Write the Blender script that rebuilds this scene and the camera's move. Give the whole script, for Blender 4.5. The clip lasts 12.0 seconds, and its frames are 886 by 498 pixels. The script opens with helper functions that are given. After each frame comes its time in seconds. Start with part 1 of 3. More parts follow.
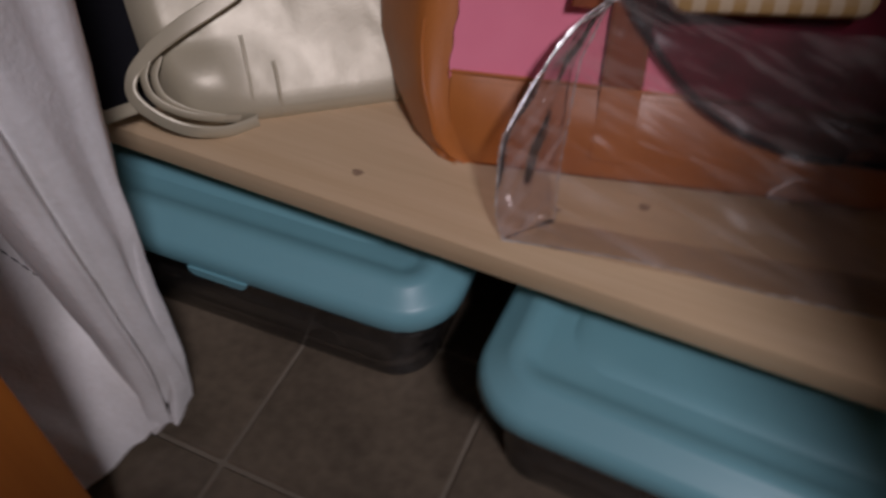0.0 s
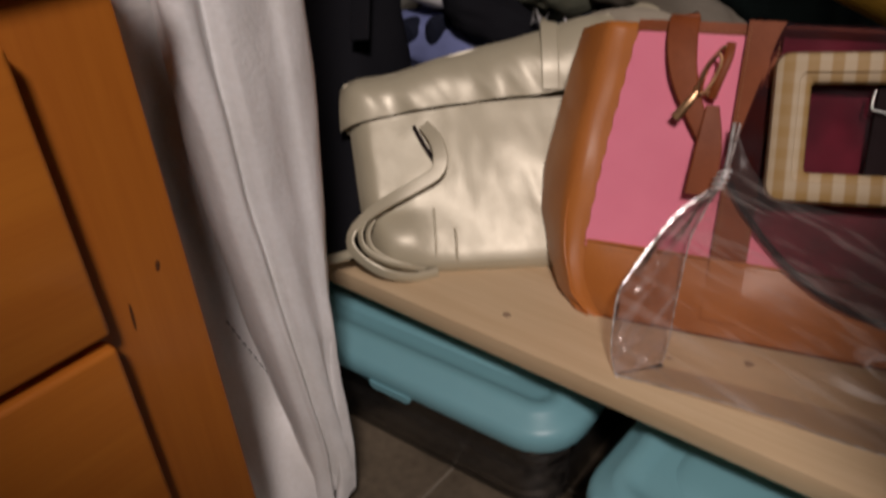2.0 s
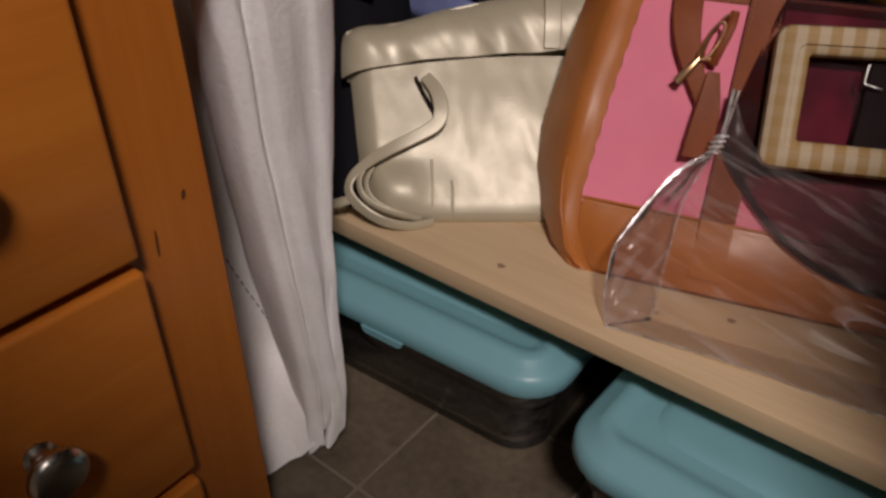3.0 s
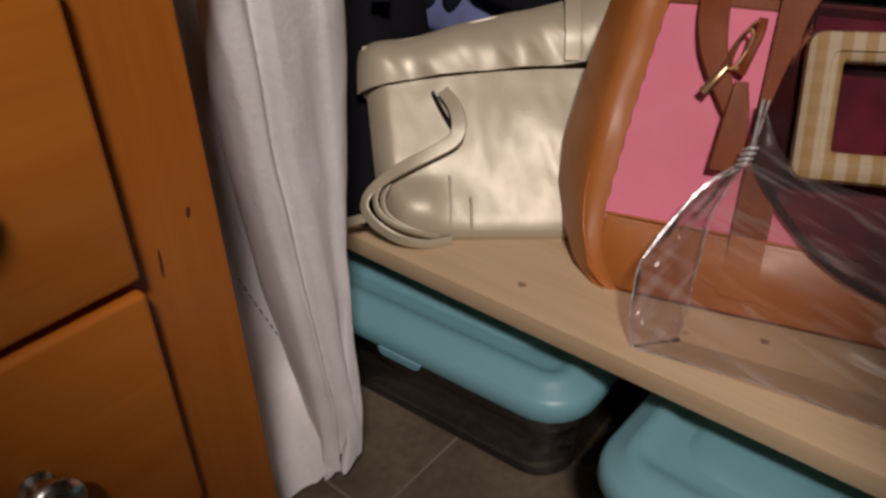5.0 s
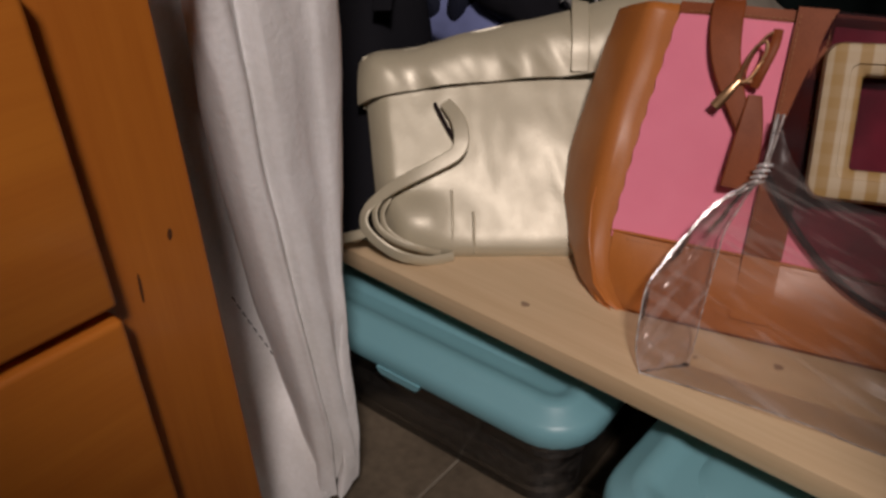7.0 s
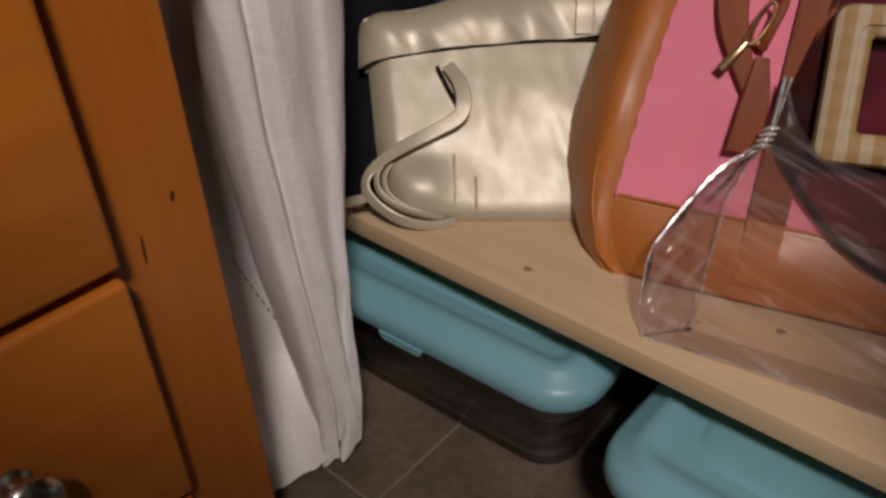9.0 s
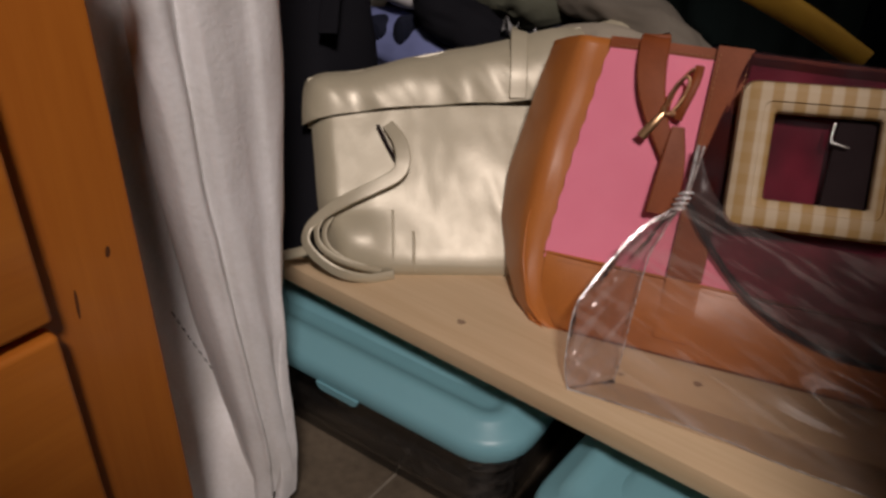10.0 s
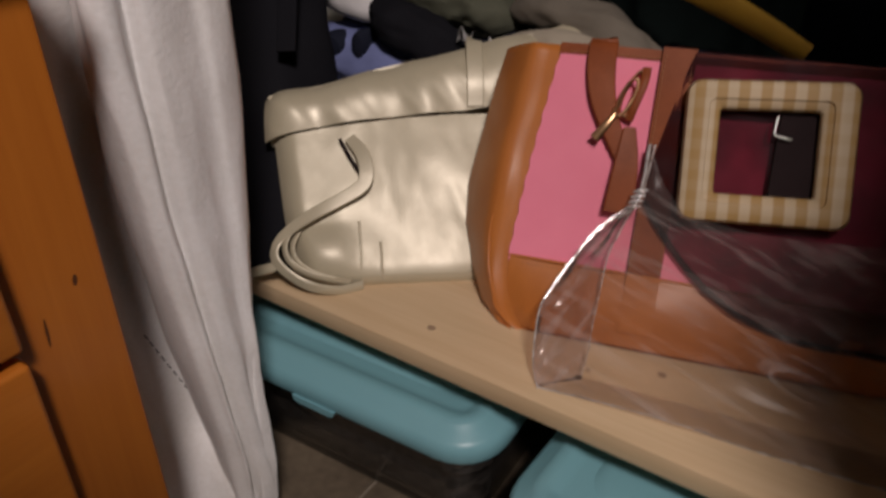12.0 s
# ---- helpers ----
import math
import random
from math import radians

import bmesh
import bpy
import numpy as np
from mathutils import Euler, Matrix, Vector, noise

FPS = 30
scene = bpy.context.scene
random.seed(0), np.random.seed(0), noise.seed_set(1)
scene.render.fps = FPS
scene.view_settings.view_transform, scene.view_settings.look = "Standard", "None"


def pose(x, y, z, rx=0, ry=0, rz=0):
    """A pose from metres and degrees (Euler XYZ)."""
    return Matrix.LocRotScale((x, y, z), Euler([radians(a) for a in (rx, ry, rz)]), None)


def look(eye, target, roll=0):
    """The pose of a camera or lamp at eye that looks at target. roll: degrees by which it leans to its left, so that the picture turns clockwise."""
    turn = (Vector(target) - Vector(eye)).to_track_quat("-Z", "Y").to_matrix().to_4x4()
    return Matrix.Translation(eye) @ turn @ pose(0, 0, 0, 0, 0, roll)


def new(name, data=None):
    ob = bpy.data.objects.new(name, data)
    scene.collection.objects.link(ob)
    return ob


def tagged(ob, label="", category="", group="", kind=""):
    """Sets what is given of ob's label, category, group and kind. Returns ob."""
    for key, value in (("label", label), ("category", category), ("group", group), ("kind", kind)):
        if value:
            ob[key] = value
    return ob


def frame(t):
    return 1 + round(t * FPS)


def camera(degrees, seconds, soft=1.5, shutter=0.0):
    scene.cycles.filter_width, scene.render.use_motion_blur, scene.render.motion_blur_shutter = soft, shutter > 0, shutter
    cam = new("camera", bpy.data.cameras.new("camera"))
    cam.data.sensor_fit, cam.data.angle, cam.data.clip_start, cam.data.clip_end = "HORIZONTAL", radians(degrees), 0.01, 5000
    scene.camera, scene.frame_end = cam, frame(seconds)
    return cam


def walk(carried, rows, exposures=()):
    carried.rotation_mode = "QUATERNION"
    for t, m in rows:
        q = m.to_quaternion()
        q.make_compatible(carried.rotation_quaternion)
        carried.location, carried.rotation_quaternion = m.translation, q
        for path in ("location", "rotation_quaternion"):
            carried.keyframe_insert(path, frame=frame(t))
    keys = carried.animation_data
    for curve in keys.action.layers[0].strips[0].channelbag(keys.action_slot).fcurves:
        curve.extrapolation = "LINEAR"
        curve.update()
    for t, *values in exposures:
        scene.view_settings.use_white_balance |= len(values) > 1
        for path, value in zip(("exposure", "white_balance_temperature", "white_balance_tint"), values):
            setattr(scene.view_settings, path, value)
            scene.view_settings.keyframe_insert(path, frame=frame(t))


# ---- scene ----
cam = camera(60.6, 12.0, soft=2.9, shutter=0.9)
PATH = [
    (0, (0.197, -0.3, 0.52), (-0.298, 0.941, -0.968), 2.5),
    (0.3, (0.228, -0.32, 0.525), (-0.39, 0.98, -0.863), 2.3),
    (0.5, (0.231, -0.358, 0.56), (-0.636, 0.943, -0.688), -6.0),
    (0.8, (0.262, -0.385, 0.541), (-0.659, 0.912, -0.672), -4.3),
    (1, (0.272, -0.395, 0.547), (-0.857, 0.79, -0.603), -6.6),
    (1.2, (0.266, -0.404, 0.534), (-0.978, 0.748, -0.526), -5.5),
    (1.5, (0.3, -0.394, 0.525), (-0.882, 0.905, -0.431), -3.4),
    (2, (0.309, -0.387, 0.556), (-0.831, 0.884, -0.485), -4.7),
    (2.5, (0.306, -0.409, 0.55), (-0.76, 0.857, -0.573), -2.9),
    (3, (0.294, -0.424, 0.555), (-0.729, 0.875, -0.57), -0.0),
    (3.5, (0.299, -0.42, 0.56), (-0.785, 0.846, -0.547), -1.7),
    (5.5, (0.282, -0.406, 0.54), (-0.815, 0.893, -0.513), -1.2),
    (6, (0.279, -0.405, 0.54), (-0.87, 0.916, -0.428), -1.2),
    (6.5, (0.28, -0.398, 0.538), (-0.881, 0.873, -0.481), -1.4),
    (7, (0.278, -0.384, 0.54), (-0.837, 0.885, -0.532), -1.7),
    (9, (0.275, -0.386, 0.536), (-0.808, 0.85, -0.605), -1.6),
    (9.5, (0.277, -0.389, 0.545), (-0.749, 0.955, -0.521), 1.7),
    (10, (0.295, -0.388, 0.553), (-0.733, 0.976, -0.486), 1.4),
    (10.5, (0.299, -0.389, 0.553), (-0.72, 1.001, -0.462), 1.0),
    (11, (0.298, -0.393, 0.558), (-0.716, 1.085, -0.328), 1.1),
    (11.5, (0.306, -0.39, 0.568), (-0.678, 1.059, -0.397), 1.0),
    (12, (0.309, -0.391, 0.562), (-0.675, 1.014, -0.465), -0.7),
]
walk(cam, [(t, look(eye, target, roll)) for t, eye, target, roll in PATH],
     exposures=[(0, -0.46, 5750, 14), (0.3, -0.38, 5750, 13), (0.6, -0.15, 6000, 11), (1.0, 0, 6400, 10), (1.5, 0, 6500, 10), (12, 0, 6500, 10)])

# ---- light ----
world = bpy.data.worlds.new("room_air")
world.use_nodes = True
world.node_tree.nodes["Background"].inputs[0].default_value = (1.0, 0.86, 0.7, 1)
world.node_tree.nodes["Background"].inputs[1].default_value = 0.008
scene.world = world
lamp = bpy.data.lights.new("ceiling_downlight", "SPOT")
lamp.spot_size, lamp.spot_blend = radians(150), 0.6
lamp.energy, lamp.color, lamp.shadow_soft_size = 152.0, (1.0, 0.87, 0.83), 0.17
new("ceiling_downlight", lamp).matrix_basis = look((1.18, -1.20, 2.1), (0.05, 0.0, 0.25))

# ---- helpers for meshes and materials ----
SHELF = 0.17


def part(name, bm, material, parent=None, label="", smooth=True, crisp=42):
    me = bpy.data.meshes.new(name)
    bmesh.ops.recalc_face_normals(bm, faces=bm.faces[:])
    bm.to_mesh(me)
    bm.free()
    for f in me.polygons:
        f.use_smooth = smooth
    if smooth:
        me.set_sharp_from_angle(angle=radians(crisp))
    ob = new(name, me)
    if material:
        me.materials.append(material)
    if parent:
        ob.parent = parent
    if label:
        tagged(ob, label)
    return ob


def thing(name, label, category, group="", kind="", at=None):
    ob = new(name)
    ob.empty_display_size = 0.02
    if at is not None:
        ob.matrix_basis = at
    return tagged(ob, label, category, group, kind)


def box(bm, x0, x1, y0, y1, z0, z1, bevel=0.0, seg=2):
    vs = [bm.verts.new((x, y, z)) for x in (x0, x1) for y in (y0, y1) for z in (z0, z1)]
    fs = [bm.faces.new([vs[i] for i in q]) for q in ((0, 1, 3, 2), (4, 6, 7, 5), (0, 4, 5, 1), (2, 3, 7, 6), (0, 2, 6, 4), (1, 5, 7, 3))]
    if bevel:
        es = list({e for f in fs for e in f.edges})
        bmesh.ops.bevel(bm, geom=es, offset=bevel, segments=seg, affect="EDGES", profile=0.5)
    return bm


def boxed(*a, **k):
    return box(bmesh.new(), *a, **k)


def loft(rings, closed=True, cap=True, bm=None):
    bm = bm or bmesh.new()
    rows = [[bm.verts.new(p) for p in ring] for ring in rings]
    n = len(rows[0])
    for a, b in zip(rows, rows[1:]):
        for i in range(n if closed else n - 1):
            j = (i + 1) % n
            bm.faces.new((a[i], a[j], b[j], b[i]))
    if cap and closed:
        bm.faces.new(rows[0][::-1])
        bm.faces.new(rows[-1])
    return bm


def sheet(fn, nu, nv, thick, bm=None):
    """A cloth of real thickness over fn(u, v), u and v from 0 to 1."""
    bm = bm or bmesh.new()
    grid = [[Vector(fn(i / nu, j / nv)) for i in range(nu + 1)] for j in range(nv + 1)]
    top, low = [], []
    for j in range(nv + 1):
        ta, la = [], []
        for i in range(nu + 1):
            du = grid[j][min(i + 1, nu)] - grid[j][max(i - 1, 0)]
            dv = grid[min(j + 1, nv)][i] - grid[max(j - 1, 0)][i]
            n = du.cross(dv)
            n = n.normalized() if n.length > 1e-12 else Vector((0, 0, 1))
            ta.append(bm.verts.new(grid[j][i] + n * thick / 2))
            la.append(bm.verts.new(grid[j][i] - n * thick / 2))
        top.append(ta)
        low.append(la)
    for j in range(nv):
        for i in range(nu):
            bm.faces.new((top[j][i], top[j][i + 1], top[j + 1][i + 1], top[j + 1][i]))
            bm.faces.new((low[j][i], low[j + 1][i], low[j + 1][i + 1], low[j][i + 1]))
    for j in range(nv):
        for i in (0, nu):
            bm.faces.new((top[j][i], top[j + 1][i], low[j + 1][i], low[j][i]))
    for i in range(nu):
        for j in (0, nv):
            bm.faces.new((top[j][i], low[j][i], low[j][i + 1], top[j][i + 1]))
    return bm


def spline(points, steps=8):
    """A smooth way through points (Catmull-Rom)."""
    p = [Vector(q) for q in points]
    p = [2 * p[0] - p[1]] + p + [2 * p[-1] - p[-2]]
    out = []
    for k in range(1, len(p) - 2):
        for s in range(steps):
            t = s / steps
            out.append(0.5 * (2 * p[k] + (p[k + 1] - p[k - 1]) * t + (2 * p[k - 1] - 5 * p[k] + 4 * p[k + 1] - p[k + 2]) * t * t
                              + (3 * p[k] - p[k - 1] - 3 * p[k + 1] + p[k + 2]) * t ** 3))
    return out + [p[-2]]


def ribbon(points, normal, width, thick, steps=8, bm=None):
    """A strap of rounded section along points. normal: the way its flat side faces, one or one a point; width: one or one a point."""
    way = spline(points, steps)
    many = lambda v, vec: spline(v, steps) if vec else [q.x for q in spline([(w, 0, 0) for w in v], steps)]
    ns = many(normal, True) if isinstance(normal, list) else [Vector(normal)] * len(way)
    ws = many(width, False) if isinstance(width, list) else [width] * len(way)
    rings = []
    for k, q in enumerate(way):
        t = (way[min(k + 1, len(way) - 1)] - way[max(k - 1, 0)]).normalized()
        side = t.cross(ns[k]).normalized()
        up = side.cross(t).normalized()
        a, b = ws[k] / 2, thick / 2
        c = min(a, b) * 0.6
        rings.append([q + side * s + up * h for s, h in ((a, -b + c), (a, b - c), (a - c, b), (0, b * 1.15), (-a + c, b), (-a, b - c), (-a, -b + c), (-a + c, -b), (0, -b), (a - c, -b))])
    return loft(rings, bm=bm)


def tube(points, r, steps=8, sides=10, bm=None):
    way = spline(points, steps)
    rings, side = [], None
    for k, q in enumerate(way):
        t = (way[min(k + 1, len(way) - 1)] - way[max(k - 1, 0)]).normalized()
        side = (side or t.orthogonal())
        side = (side - t * side.dot(t)).normalized()
        up = t.cross(side)
        rr = r[min(int(k / steps), len(r) - 1)] if isinstance(r, list) else r
        rings.append([q + rr * (math.cos(a) * side + math.sin(a) * up) for a in (2 * math.pi * i / sides for i in range(sides))])
    return loft(rings, bm=bm)


def lathe(profile, at, axis="X", sides=28, bm=None):
    """A turned body: profile of (along, radius) about an axis."""
    rings = []
    for a, r in profile:
        ring = []
        for i in range(sides):
            c, s = r * math.cos(2 * math.pi * i / sides), r * math.sin(2 * math.pi * i / sides)
            ring.append(Vector(at) + Vector((a, c, s) if axis == "X" else (c, a, s) if axis == "Y" else (c, s, a)))
        rings.append(ring)
    return loft(rings, bm=bm)


def rounded(x0, x1, y0, y1, r, z, n=7):
    out = []
    for cx, cy, a0 in ((x1 - r, y1 - r, 0), (x0 + r, y1 - r, 90), (x0 + r, y0 + r, 180), (x1 - r, y0 + r, 270)):
        for k in range(n):
            a = radians(a0 + 90 * k / (n - 1))
            out.append((cx + r * math.cos(a), cy + r * math.sin(a), z))
    return out


def wob(p, scale, amount, seed=0.0):
    return amount * noise.noise(Vector(p) * scale + Vector((seed, seed * 1.7, -seed)))


def lean_frame(x, y, z, turn, lean):
    """u along the thing's front, v up its leaning front, w out of it."""
    return pose(x, y, z, 90 - lean, 0, turn)


def nodes_of(name):
    m = bpy.data.materials.new(name)
    m.use_nodes = True
    nt = m.node_tree
    return m, nt, nt.nodes["Principled BSDF"]


def surface(name, colour, rough, second=None, scale=40.0, fine=400.0, amount=0.5, bump=0.1, metal=0.0, coat=0.0, sheen=0.0, stretch=(1, 1, 1), spec=0.5, detail=4.0, rand=0.0, bump_dist=0.001):
    """A surface with coarse and fine variation in colour, gloss and relief."""
    m, nt, b = nodes_of(name)
    N, L = nt.nodes, nt.links
    tc = N.new("ShaderNodeTexCoord")
    mp = N.new("ShaderNodeMapping")
    mp.inputs["Scale"].default_value = stretch
    L.new(tc.outputs["Object"], mp.inputs[0])
    big, small = N.new("ShaderNodeTexNoise"), N.new("ShaderNodeTexNoise")
    for t, s in ((big, scale), (small, fine)):
        t.inputs["Scale"].default_value, t.inputs["Detail"].default_value = s, detail
        L.new(mp.outputs[0], t.inputs["Vector"])
    mix = N.new("ShaderNodeMix")
    mix.data_type = "RGBA"
    second = second or tuple(c * 0.72 for c in colour)
    mix.inputs[6].default_value, mix.inputs[7].default_value = (*colour, 1), (*second, 1)
    ramp = N.new("ShaderNodeMapRange")
    ramp.inputs[1].default_value, ramp.inputs[2].default_value = 0.5 - 0.25 / max(amount, 0.01) * 0.5, 0.5 + 0.25 / max(amount, 0.01) * 0.5
    add = N.new("ShaderNodeMath")
    add.operation = "MULTIPLY_ADD"
    add.inputs[1].default_value, add.inputs[2].default_value = 0.35, 0.0
    L.new(small.outputs[0], add.inputs[0])
    tot = N.new("ShaderNodeMath")
    tot.operation = "MULTIPLY_ADD"
    tot.inputs[1].default_value = 0.65
    L.new(big.outputs[0], tot.inputs[0])
    L.new(add.outputs[0], tot.inputs[2])
    L.new(tot.outputs[0], ramp.inputs[0])
    L.new(ramp.outputs[0], mix.inputs[0])
    colour_out = mix.outputs[2]
    if rand:
        oi, hs = N.new("ShaderNodeObjectInfo"), N.new("ShaderNodeHueSaturation")
        mr = N.new("ShaderNodeMapRange")
        mr.inputs[3].default_value, mr.inputs[4].default_value = 1 - rand, 1 + rand
        L.new(oi.outputs["Random"], mr.inputs[0])
        L.new(mr.outputs[0], hs.inputs["Value"])
        L.new(colour_out, hs.inputs["Color"])
        colour_out = hs.outputs[0]
    L.new(colour_out, b.inputs["Base Color"])
    rr = N.new("ShaderNodeMapRange")
    rr.inputs[3].default_value, rr.inputs[4].default_value = max(rough - 0.08, 0.02), min(rough + 0.1, 1)
    L.new(big.outputs[0], rr.inputs[0])
    L.new(rr.outputs[0], b.inputs["Roughness"])
    b.inputs["Metallic"].default_value = metal
    b.inputs["Coat Weight"].default_value = coat
    b.inputs["Sheen Weight"].default_value = sheen
    b.inputs["Specular IOR Level"].default_value = spec
    if bump:
        bp = N.new("ShaderNodeBump")
        bp.inputs["Strength"].default_value, bp.inputs["Distance"].default_value = bump, bump_dist
        L.new(tot.outputs[0], bp.inputs["Height"])
        L.new(bp.outputs[0], b.inputs["Normal"])
    return m


def film_of(name, tint, cover, gloss=0.1, rough=0.08, milk=0.0, ior=1.45, folds=120.0, grain=(1, 1, 1), turn=0.0, band=(0.35, 0.75), most=1.8, least=0.4):
    """Clear or tinted sheet plastic: what lies behind shows through, and its face shines."""
    m, nt, b = nodes_of(name)
    N, L = nt.nodes, nt.links
    N.remove(b)
    out = N["Material Output"]
    tr, gl, df = N.new("ShaderNodeBsdfTransparent"), N.new("ShaderNodeBsdfGlossy"), N.new("ShaderNodeBsdfDiffuse")
    tr.inputs[0].default_value = (*tint, 1)
    df.inputs[0].default_value = (*cover, 1)
    gl.inputs["Roughness"].default_value = rough
    tc, nz, bp = N.new("ShaderNodeTexCoord"), N.new("ShaderNodeTexNoise"), N.new("ShaderNodeBump")
    nz.inputs["Scale"].default_value, nz.inputs["Detail"].default_value = folds, 3
    bp.inputs["Strength"].default_value, bp.inputs["Distance"].default_value = 0.1, 0.002
    mp = N.new("ShaderNodeMapping")
    mp.vector_type = "TEXTURE"
    mp.inputs["Rotation"].default_value, mp.inputs["Scale"].default_value = (0, 0, radians(turn)), [1 / g for g in grain]
    L.new(tc.outputs["Object"], mp.inputs[0])
    L.new(mp.outputs[0], nz.inputs["Vector"])
    L.new(nz.outputs[0], bp.inputs["Height"])
    L.new(bp.outputs[0], gl.inputs["Normal"])
    a, c, fr = N.new("ShaderNodeMixShader"), N.new("ShaderNodeMixShader"), N.new("ShaderNodeFresnel")
    mr = N.new("ShaderNodeMapRange")
    mr.inputs[0].default_value = 0.5
    mr.inputs[1].default_value, mr.inputs[2].default_value = band
    mr.inputs[3].default_value, mr.inputs[4].default_value = milk * least, min(milk * most, 1)
    L.new(nz.outputs[0], mr.inputs[0])
    L.new(mr.outputs[0], a.inputs[0])
    fr.inputs[0].default_value = ior
    L.new(tr.outputs[0], a.inputs[1])
    L.new(df.outputs[0], a.inputs[2])
    L.new(fr.outputs[0], c.inputs[0])
    L.new(a.outputs[0], c.inputs[1])
    L.new(gl.outputs[0], c.inputs[2])
    L.new(c.outputs[0], out.inputs[0])
    return m


def wood(name, light, dark, rough, along="z", coat=0.0, scale=1.0, bump=0.08):
    """Wood with drawn-out grain along one axis."""
    st = {"x": (3, 60, 60), "y": (60, 3, 60), "z": (60, 60, 3)}[along]
    return surface(name, light, rough, dark, scale=0.9 * scale, fine=5.0 * scale, amount=0.9, bump=bump, coat=coat, stretch=st, detail=6)


def gingham(name):
    m, nt, b = nodes_of(name)
    N, L = nt.nodes, nt.links
    tc, sx = N.new("ShaderNodeTexCoord"), N.new("ShaderNodeSeparateXYZ")
    L.new(tc.outputs["Object"], sx.inputs[0])
    bands = []
    for axis, size in ((0, 0.0155), (1, 0.0155)):
        dv, sn, st = N.new("ShaderNodeMath"), N.new("ShaderNodeMath"), N.new("ShaderNodeMapRange")
        dv.operation, sn.operation = "MULTIPLY", "SINE"
        dv.inputs[1].default_value = 2 * math.pi / size
        L.new(sx.outputs[axis], dv.inputs[0])
        L.new(dv.outputs[0], sn.inputs[0])
        st.inputs[1].default_value, st.inputs[2].default_value = -0.25, 0.25
        L.new(sn.outputs[0], st.inputs[0])
        bands.append(st)
    av = N.new("ShaderNodeMath")
    av.operation = "MULTIPLY_ADD"
    av.inputs[1].default_value = 0.84
    sc = N.new("ShaderNodeMath")
    sc.operation = "MULTIPLY"
    sc.inputs[1].default_value = 0.16
    L.new(bands[1].outputs[0], sc.inputs[0])
    L.new(bands[0].outputs[0], av.inputs[0])
    L.new(sc.outputs[0], av.inputs[2])
    weave = N.new("ShaderNodeTexNoise")
    weave.inputs["Scale"].default_value = 900
    L.new(tc.outputs["Object"], weave.inputs["Vector"])
    mix = N.new("ShaderNodeMix")
    mix.data_type = "RGBA"
    mix.inputs[6].default_value, mix.inputs[7].default_value = (0.35, 0.215, 0.072, 1), (0.49, 0.385, 0.25, 1)
    L.new(av.outputs[0], mix.inputs[0])
    L.new(mix.outputs[2], b.inputs["Base Color"])
    b.inputs["Roughness"].default_value = 0.6
    bp = N.new("ShaderNodeBump")
    bp.inputs["Strength"].default_value, bp.inputs["Distance"].default_value = 0.3, 0.0005
    L.new(weave.outputs[0], bp.inputs["Height"])
    L.new(bp.outputs[0], b.inputs["Normal"])
    return m


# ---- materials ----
# Unseen walls: paint darkened to keep bounced light low, not their own tone.
M_DIMWALL = surface("dimmed_wall_paint", (0.20, 0.18, 0.15), 0.8, (0.17, 0.15, 0.125), scale=3, fine=200, bump=0.15)
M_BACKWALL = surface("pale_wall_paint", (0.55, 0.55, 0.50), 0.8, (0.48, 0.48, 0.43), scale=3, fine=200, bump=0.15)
# Ceiling colour is lowered too, so less light bounces down from it.
M_DIMCEIL = surface("dimmed_ceiling_paint", (0.26, 0.24, 0.21), 0.85, scale=3, fine=150, second=(0.23, 0.21, 0.18))
M_TILE = surface("floor_tile", (0.15, 0.118, 0.082), 0.45, (0.075, 0.058, 0.04), scale=14, fine=110, amount=0.8, bump=0.25, rand=0.12)
M_GROUT = surface("grout", (0.22, 0.185, 0.14), 0.85, (0.15, 0.125, 0.09), scale=30, fine=500, bump=0.3)
M_DRESSER = wood("honey_stained_pine", (0.56, 0.185, 0.022), (0.48, 0.145, 0.016), 0.42, "y", coat=0.12)
M_STILE = wood("honey_stained_stile", (0.51, 0.163, 0.020), (0.43, 0.125, 0.014), 0.42, "z", coat=0.12)
M_KNOT = surface("wood_knot", (0.11, 0.035, 0.010), 0.6, scale=200)
M_SHELF = wood("pale_pine_board", (0.68, 0.51, 0.32), (0.60, 0.43, 0.25), 0.55, "x", bump=0.05)
M_SPOT = surface("knot_spot", (0.26, 0.17, 0.11), 0.7, (0.4, 0.28, 0.18), scale=300)
M_STEEL = surface("brushed_nickel", (0.55, 0.53, 0.50), 0.28, scale=60, metal=1.0, bump=0.03)
M_GOLD = surface("gold_metal", (0.86, 0.53, 0.29), 0.3, scale=60, metal=1.0, bump=0.0)
M_CURTAIN = surface("white_cotton", (0.85, 0.84, 0.84), 0.9, (0.72, 0.70, 0.67), scale=14, fine=260, amount=0.7, bump=0.5, sheen=0.05, bump_dist=0.003)
M_STITCH = surface("dark_stitching", (0.03, 0.028, 0.025), 0.8)
M_CREAM = surface("pearl_cream_vinyl", (0.515, 0.462, 0.335), 0.37, (0.465, 0.415, 0.295), scale=30, fine=420, amount=0.6, bump=0.10, coat=0.0, metal=0.10, bump_dist=0.002)
M_TAN = surface("tan_leather", (0.53, 0.185, 0.040), 0.36, (0.42, 0.135, 0.028), scale=22, fine=700, amount=0.7, bump=0.12, coat=0.12, spec=0.55)
M_PINK = surface("pink_canvas", (0.90, 0.26, 0.365), 0.75, (0.84, 0.225, 0.325), scale=30, fine=1200, bump=0.3)
M_LINING = surface("dark_lining", (0.022, 0.014, 0.015), 0.9, spec=0.12)
M_THREAD = surface("tan_thread", (0.38, 0.16, 0.06), 0.7)
